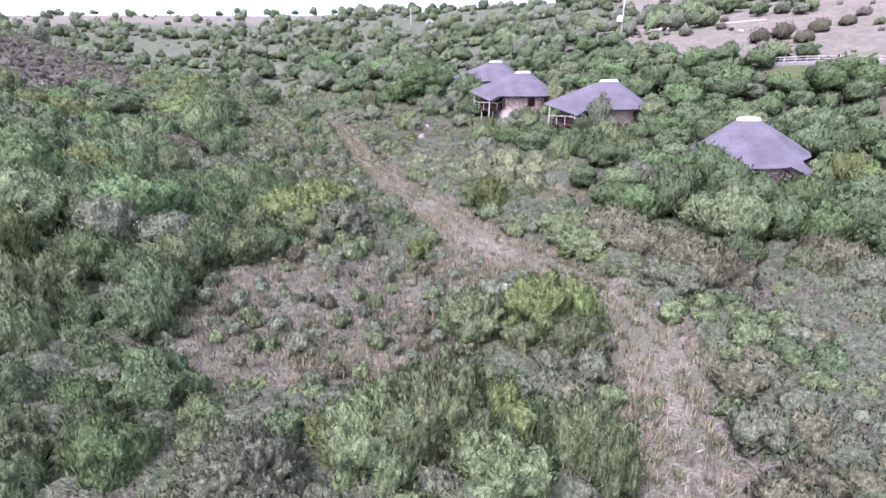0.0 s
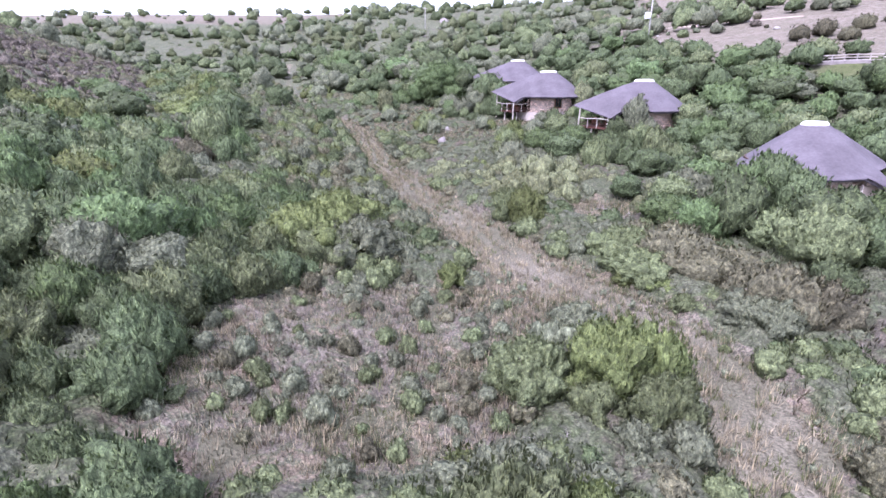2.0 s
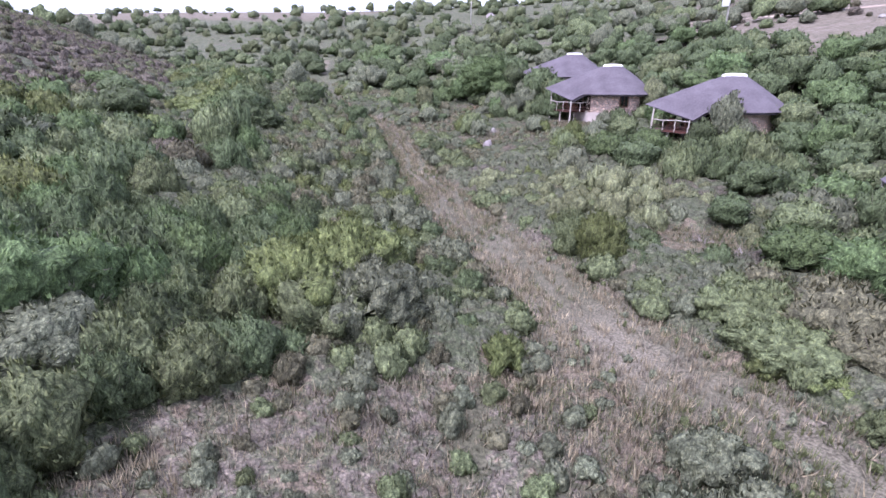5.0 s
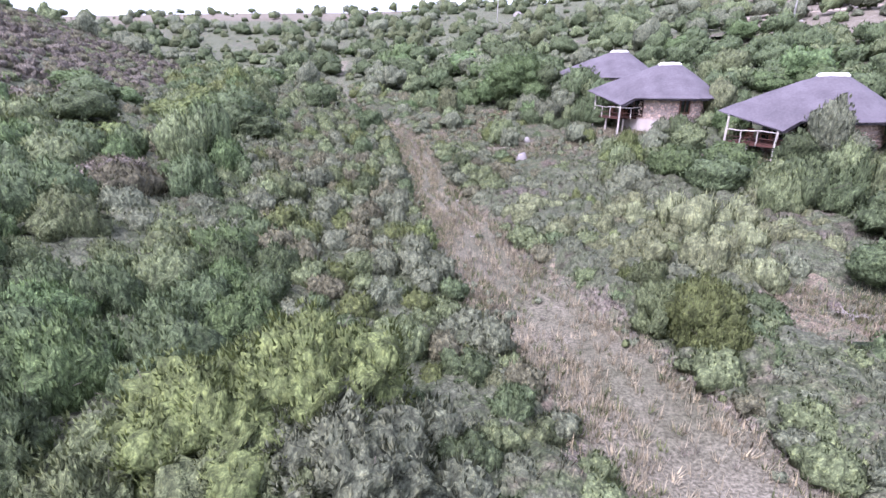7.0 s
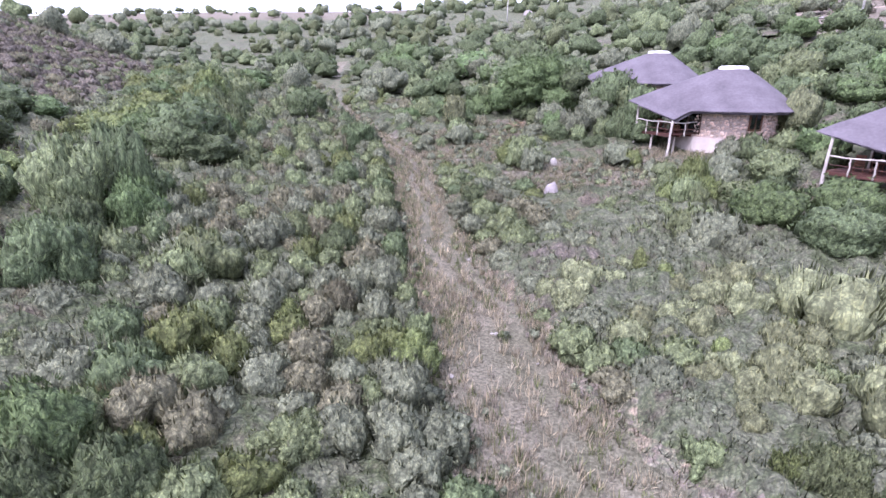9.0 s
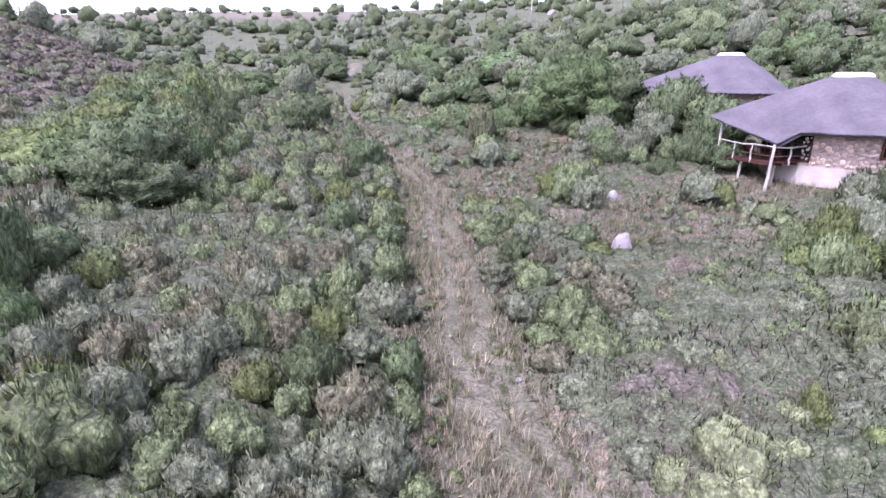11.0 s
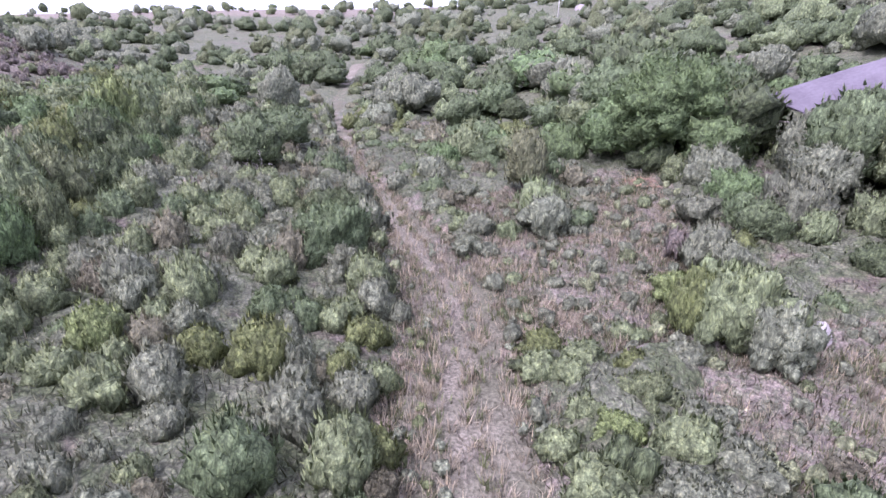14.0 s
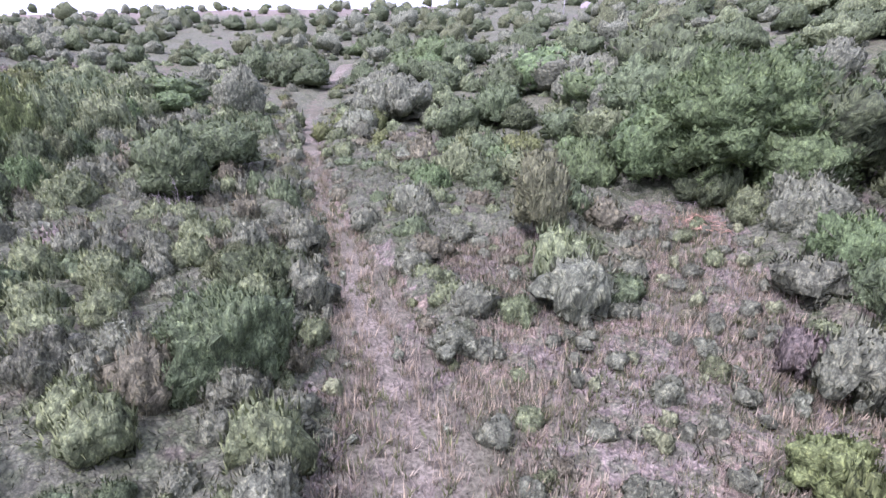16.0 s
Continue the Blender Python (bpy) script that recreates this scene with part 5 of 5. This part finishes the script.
# shrubs that crowd the slopes, past those that stand alone
by_colour = {}
for (form, colour, detail), spots in crowd.items():
    r0, h0 = LEAFY[form][:2]
    spots = np.array(spots)
    for j in range(3):
        v, f, slot, _, nrm = plant_arrays(form, detail, j)
        s = spots[j::3]
        if len(s):
            by_colour.setdefault(colour, []).append(spread(v, f, np.stack([s[:, 0], s[:, 1], land(s[:, 0], s[:, 1]) - 0.06], -1), s[:, 0] * 9.7, np.stack([s[:, 2] / r0, s[:, 3] / h0], -1), slot, nrm))
for colour, pieces in by_colour.items():
    stuff("thicket", colour, pieces, LABELS[colour] + " shrubs crowding the valley slopes", "shrubs")

rs = np.random.RandomState(5)
# woods and bushes of the upper valley and the ridge
for colour, seed in (("dark", 1), ("green", 2), ("grey", 3)):
    for band, (y0, y1, count) in {"low": (122, 168, 150), "mid": (160, 250, 230), "far": (235, 440, 240)}.items():
        tries = count * 4
        y = rs.uniform(y0, y1, tries)
        x = valley(y) + rs.uniform(-1, 1, tries) * (75 + (y - 100) * 0.95) + 25
        d = x - valley(y)
        wood = value_noise(x, y, 22, 31)
        want = np.where(bare_part(x, y) > 0.5, np.where(d > 50, 0.5, 0.2) * np.clip(value_noise(x, y, 15, 32) * 2.4 - 0.6, 0.1, 1.3), np.where((d > -6) & (d < 60), 0.95, 0.4 + 0.6 * np.clip(wood * 1.6 - 0.3, 0, 1)))
        keep = (open_gap(x, y) > 2.5) & (rs.rand(tries) < want)
        x, y = x[keep][:count], y[keep][:count]
        sparse = bare_part(x, y) > 0.5
        r = np.where(sparse, rs.uniform(0.7, 3.2, len(x)) * (0.5 + value_noise(x, y, 15, 32)), 1.0 + 2.9 * rs.rand(len(x)) ** 1.8) * (1.15 if band == "far" else 1.0)
        h = r * rs.uniform(0.8, 1.35, len(x))
        pick, pieces = rs.randint(0, 4, len(x)), []
        for j in range(4):
            v, f, slot, _, nrm = crown_arrays(np.random.RandomState(90 + j + seed * 5), 1.0, 1.25, 8, 0.1, {"low": 120, "mid": 50, "far": 20}[band], {"low": 0.09, "mid": 0.14, "far": 0.2}[band], 0.3, 0.55, 0.85, {"low": (10, 22), "mid": (8, 16), "far": (6, 11)}[band], {"low": 36, "mid": 24, "far": 14}[band], (0.72, 1.0))
            m = pick == j
            pieces.append(spread(v, f, np.stack([x[m], y[m], land(x[m], y[m]) - 0.1], -1), rs.uniform(0, 6.28, m.sum()), np.stack([r[m], h[m]], -1), slot, nrm))
        stuff("far_bushes" if band == "far" else "far_woods", colour, pieces, LABELS[colour] + (" bushes dotted over the far ridge" if band == "far" else " woods filling the upper valley"), "bushes")

# bushes dotted over the bare hillside beside the road
rnd = random.Random(19)
dots = 0
while dots < 110:
    x, y = rnd.uniform(22, 92), rnd.uniform(94, 200)
    if bare_part(x, y) < 0.4 or rnd.random() > 1.6 * float(value_noise(x, y, 9, 33)) - 0.25 or abs(float(valley(y)) + 78 - x) > 60:
        continue
    r = 0.6 + 1.9 * rnd.random() ** 2
    plant("broad" if r > 1.2 else "round", rnd.choice(("green", "dark", "grey", "green", "mauve", "brown")), x, y, r, r * rnd.uniform(0.9, 1.4), 1, label="lone bush on the bare grassy hillside")
    dots += 1

# trees on the skyline
for x, y, r, h in ((-148, 372, 2.6, 5.4), (-145, 374, 2.0, 4.4), (-262, 356, 4.0, 4.0), (-238, 362, 3.5, 3.6), (-190, 366, 3.0, 3.2), (-60, 372, 3.0, 4.4), (-84, 371, 2.6, 3.6), (-40, 370, 3.5, 4.2), (-20, 366, 3.2, 4.2), (-110, 372, 3.4, 3.4)):
    plant("tree", "dark", x, y, r, h, 2, label="dark tree on the far ridge against the sky")


# ---------- grass and low scrub ----------
def blade_tuft(seed, blades, tall, lean, width):
    r = np.random.RandomState(seed)
    a, q = r.uniform(0, 6.28, blades), r.rand(blades) * 0.16
    foot = np.stack([np.cos(a) * q, np.sin(a) * q, np.zeros(blades)], -1)
    out = np.stack([np.cos(a), np.sin(a), np.zeros(blades)], -1) * lean * r.uniform(0.3, 1.3, (blades, 1))
    hgt = tall * r.uniform(0.55, 1.15, (blades, 1))
    side = np.stack([-np.sin(a + r.uniform(-1, 1, blades)), np.cos(a), np.zeros(blades)], -1) * width
    tip = foot + out + np.array([0, 0, 1]) * hgt
    return np.stack([foot - side, foot + side, tip], 1).reshape(-1, 3), np.arange(blades * 3).reshape(-1, 3)


def sow(count, y0, y1, half, seed):
    r = np.random.RandomState(seed)
    y = y0 + (y1 - y0) * r.rand(count) ** 1.0
    return valley(y) + r.uniform(-half, half, count), y, r


def grass(name, colour, count, want, tall, label, seed, width=0.018):
    x, y, r = sow(count, 4, 116, 30, seed)
    m = r.rand(count) < want(x, y)
    x, y = x[m], y[m]
    z = land(x, y) - 0.03
    pieces = []
    pick = r.randint(0, 3, len(x))
    for j in range(3):
        v, f = blade_tuft(seed * 3 + j, 8, tall, tall * 0.45, width)
        k = pick == j
        pieces.append(spread(v, f, np.stack([x[k], y[k], z[k]], -1), r.uniform(0, 6.28, k.sum()), r.uniform(0.7, 1.4, (k.sum(), 2))))
    return stuff(name, colour, pieces, label, "grass")


on_track = lambda x, y: np.clip(1.0 - np.abs(open_gap(x, y) + 0.6) * 0.22, 0.12, 1)
rut = lambda x, y: np.clip((np.minimum(track_middle(x, y), track_middle(x - 1.35, y)) - 0.1) * 2.2, 0.06, 1)
grass("dry_grass", "straw", 95000, lambda x, y: on_track(x, y) * rut(x, y) * (0.35 + value_noise(x, y, 2.2, 41)) * np.interp(y, [50, 64], [1, 1.3]), 0.4, "dry straw-coloured grass along the track", 51)
grass("green_grass", "grass", 66000, lambda x, y: np.clip(on_track(x, y) + 0.15 + 0.4 * (y > 56), 0, 1) * rut(x, y) * np.clip(value_noise(x, y, 3.1, 42) * 1.6 - 0.3 + 0.35 * (y > 56), 0.1, 1), 0.3, "short green grass between the shrubs", 52)
grass("mauve_grass", "mauve", 34000, lambda x, y: np.clip(on_track(x, y), 0.3, 1) * np.clip(value_noise(x, y, 4.3, 43) * 1.8 - 0.5, 0, 1), 0.32, "dry mauve grass heads in the clearing", 53)


def low_scrub(name, colour, count, want, label, seed, r0=0.5, h0=0.62, area=(4, 116, 27), big=1.0, edge=-0.2):
    x, y, r = sow(count, *area, seed)
    m = (r.rand(count) < want(x, y)) & (track_gap(x, y) > edge)
    x, y = x[m], y[m]
    z = land(x, y) - 0.04
    pieces = []
    pick = r.randint(0, 4, len(x))
    for j in range(4):
        r3 = np.random.RandomState(seed + j)
        v, f, slot, _, nrm = crown_arrays(r3, r0, h0, 4, 0.0, 26, 0.17, 1.6, 0.14, 1.0, (4, 7), 6, (0.45, 0.8))
        m2 = pick == j
        pieces.append(spread(v, f, np.stack([x[m2], y[m2], z[m2]], -1), r.uniform(0, 6.28, m2.sum()), r.uniform(0.6, 1.35, (m2.sum(), 2)) * big, slot, nrm))
    return stuff(name, colour, pieces, label, "scrub")


def heath_rise(x, y):
    """How high the matted heath stands over the land; minus where there is none."""
    x, y = np.asarray(x, float), np.asarray(y, float)
    near_house = np.min([np.hypot(x - px, y - py) - 5.5 for px, py in ((7.6, 108.3), (11.1, 91.5), (21.6, 78.3), (27.7, 51.4))], 0)
    full = np.clip((np.minimum(open_gap(x, y), near_house) + 0.9 * (value_noise(x, y, 1.6, 85) - 0.5)) * 0.7, -0.5, 1) * (1 - 0.75 * bare_part(x, y)) - lawn_part(x, y)
    patchy = np.clip(0.02 + 0.5 * value_noise(x, y, 1.7, 89) ** 2, 0, 0.32) * np.clip(track_gap(x, y) * 1.2 + 0.4, -0.3, 1) * np.clip(near_house, -0.5, 1) * (1 - 0.75 * bare_part(x, y)) - lawn_part(x, y)
    full = np.maximum(full, patchy)
    tall = 0.55 + 1.0 * value_noise(x, y, 7.0, 82) - 0.25 * np.clip((-3 - x + valley(y)) / 5, 0, 1) * np.clip((y - 50) / 8, 0, 1)
    return full * (0.12 + tall * (0.62 * tussocks(x, y, 1.5, 87) + 0.34 * tussocks(x, y, 0.75, 88) + 0.2 * value_noise(x, y, 0.5, 84))) - 0.07


hx, hy = np.meshgrid(np.arange(-62, 34, 0.34), np.arange(-2, 128, 0.4))
hx, hy = hx + (hy - 40) * -0.12, hy + 0 * hx
jit = np.random.RandomState(8)
hx, hy = hx + jit.uniform(-0.13, 0.13, hx.shape), hy + jit.uniform(-0.13, 0.13, hx.shape)
rise = heath_rise(hx, hy)
hz = land(hx, hy) + rise + jit.uniform(-0.05, 0.05, hx.shape)
k = np.arange(hx.size).reshape(hx.shape)
quads = np.stack([k[:-1, :-1], k[:-1, 1:], k[1:, 1:], k[1:, :-1]], -1).reshape(-1, 4)
quads = quads[(rise.ravel()[quads] > -0.06).any(1)]
used, quads = np.unique(quads, return_inverse=True)
mat_v = np.stack([hx, hy, hz], -1).reshape(-1, 3)[used]
quads = quads.reshape(-1, 4)
mid = mat_v[quads].mean(1)
open_here = open_gap(mid[:, 0], mid[:, 1]) + 1.2 * (value_noise(mid[:, 0], mid[:, 1], 1.1, 93) - 0.5) < 0.5
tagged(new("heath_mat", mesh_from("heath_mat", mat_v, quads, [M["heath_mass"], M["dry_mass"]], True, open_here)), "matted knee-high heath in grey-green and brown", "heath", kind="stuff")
hx, hy = np.meshgrid(np.arange(-175, 75, 1.1), np.arange(126.5, 330, 1.2))
hx, hy = hx + jit.uniform(-0.4, 0.4, hx.shape), hy + jit.uniform(-0.4, 0.4, hx.shape)
lift = np.clip(track_gap(hx, hy), -1, 1) * (1 - 1.15 * bare_part(hx, hy)) * (0.1 + 1.1 * tussocks(hx, hy, 4.2, 90) * value_noise(hx, hy, 11, 91) + 0.5 * tussocks(hx, hy, 2.3, 92)) - 0.12
k = np.arange(hx.size).reshape(hx.shape)
quads = np.stack([k[:-1, :-1], k[:-1, 1:], k[1:, 1:], k[1:, :-1]], -1).reshape(-1, 4)
quads = quads[(lift.ravel()[quads] > -0.1).any(1)]
used, quads = np.unique(quads, return_inverse=True)
tagged(new("far_heath", mesh_from("far_heath", np.stack([hx, hy, land(hx, hy) + lift], -1).reshape(-1, 3)[used], quads.reshape(-1, 4), [M["upper_mass"]], True)), "low scrub between the trees of the upper valley", "heath", kind="stuff")
x, y = jit.uniform(-62, 34, 520000), jit.uniform(-2, 118, 520000)
x = x - (y - 40) * 0.12
rise = heath_rise(x, y)
ex, ey = jit.uniform(-15, 13, 260000), jit.uniform(8, 112, 260000)
ex += valley(ey)
keep = (open_gap(ex, ey) < 0.4) & (track_gap(ex, ey) > 0.1 - 0.9 * jit.rand(len(ex)) ** 2) & (jit.rand(len(ex)) < 0.25 + 0.9 * value_noise(ex, ey, 1.9, 94))
x, y, rise = np.r_[x, ex[keep]], np.r_[y, ey[keep]], np.r_[rise, np.maximum(heath_rise(ex[keep], ey[keep]), 0.03)]
m = (rise > 0.02) & (np.abs(x - valley(y)) < jit.uniform(10, 42, len(x)))
x, y, rise = x[m], y[m], rise[m]
z = land(x, y) + rise - 0.06
lean = jit.normal(size=(len(x), 3)) * 0.42 + np.array([0, 0, 1.0])
ln = jit.uniform(0.14, 0.42, len(x)) * (0.6 + 0.8 * value_noise(x, y, 2.0, 86))
v, f = blades(np.stack([x, y, z], -1), lean, jit.normal(size=(len(x), 3)), ln, 0.02 + 0.05 * ln)
soft = np.repeat(lean * np.array([1, 1, 0.6]) + np.array([0, 0, 0.25]), 3, 0)
soft /= np.linalg.norm(soft, axis=1, keepdims=True)
dry_here = open_gap(x, y) + 1.2 * (value_noise(x, y, 1.1, 93) - 0.5) < 0.5
for key, m in (("heath", ~dry_here), ("dry", dry_here)):
    t = f[:m.sum()]
    stuff(key + "_shoots", key, [(v.reshape(-1, 3, 3)[m].reshape(-1, 3), t, np.zeros(len(t), int), soft.reshape(-1, 3, 3)[m].reshape(-1, 3))], "upright heath shoots in grey-green and brown" if key == "heath" else "dry reddish and straw-coloured shoots in the open veld", "heath")
off = lambda x, y: np.clip(0.15 + open_gap(x, y) * 0.4, 0.05, 1) * (1 - 0.6 * bare_part(x, y))
low_scrub("low_scrub", "grey", 9000, lambda x, y: 0.35 * (open_gap(x, y) < 0.4) * (track_gap(x, y) > 0.1) * np.clip(value_noise(x, y, 2.5, 65) * 1.8 - 0.3, 0.1, 1) * (y > 62), "grey-green tufts in the open grass", 75)
low_scrub("low_scrub", "pale", 5000, lambda x, y: 0.3 * (open_gap(x, y) < 0.8) * (track_gap(x, y) > 0.1) * np.clip(value_noise(x, y, 3.5, 66) * 2 - 0.6, 0.02, 1) * (y > 70), "pale green tufts in the open grass", 76)


on_path = lambda x, y: (track_gap(x, y) < 0.4) * (np.minimum(track_middle(x, y), track_middle(x - 1.35, y)) > 0.35) * np.clip(0.6 + 0.25 * track_gap(x, y), 0.1, 0.7)
low_scrub("low_scrub", "grey", 9000, lambda x, y: on_path(x, y) * np.clip(value_noise(x, y, 2.6, 69) * 2.2 - 0.5, 0.1, 1.5), "grey-green tufts scattered on the grassy track", 79, edge=-4, big=0.62)
low_scrub("low_scrub", "grass", 9000, lambda x, y: on_path(x, y) * np.clip(value_noise(x, y, 3.4, 70) * 2.2 - 0.6, 0.1, 1.5), "green tufts scattered on the grassy track", 80, edge=-4, big=0.62)
low_scrub("heath", "mauve", 9000, lambda x, y: (x < valley(y) - 30) * bare_part(x, y) * np.clip(value_noise(x, y, 5, 67) * 1.6 - 0.1, 0.1, 1), "dry mauve heath on the bare side of the spur", 77, area=(45, 140, 88), big=1.7)
low_scrub("low_scrub", "brown", 5000, lambda x, y: (x < valley(y) - 30) * bare_part(x, y) * np.clip(value_noise(x, y, 7, 68) * 1.6 - 0.4, 0.05, 1), "brownish tufts on the bare side of the spur", 78, area=(45, 140, 88), big=1.6)


def brush_pile(x, y, r, seed):
    rs2 = np.random.RandomState(seed)
    g = Geo()
    for k in range(90):
        a, q = rs2.uniform(0, 6.28), r * math.sqrt(rs2.rand())
        p = np.array([math.cos(a) * q, math.sin(a) * q, 0.35 * (1 - q / r) + 0.04])
        d = rs2.normal(size=3) * np.array([1, 1, 0.2])
        d *= rs2.uniform(0.2, 0.5) / np.linalg.norm(d)
        g.tube([p - d, p, p + d], [0.014, 0.02, 0.008], 4)
    ob = new("brush_pile", g.mesh("brush_pile", M["brush"]))
    ob.matrix_basis = pose(x, y, height(x, y))
    return tagged(ob, "low pile of rust-brown cut brushwood", "brush pile")


brush_pile(-8.0, 104.2, 1.5, 3)
dead_bush(-8.2, 107.0, 1.9, 0.7, 9, "fallen dead branches under the big tree")
dead_bush(-10.0, 105.6, 1.3, 0.5, 10, "fallen grey twigs on bare ground")
dead_bush(3.6, 85.6, 1.5, 0.5, 12, "reddish-brown cut brush below the deck")
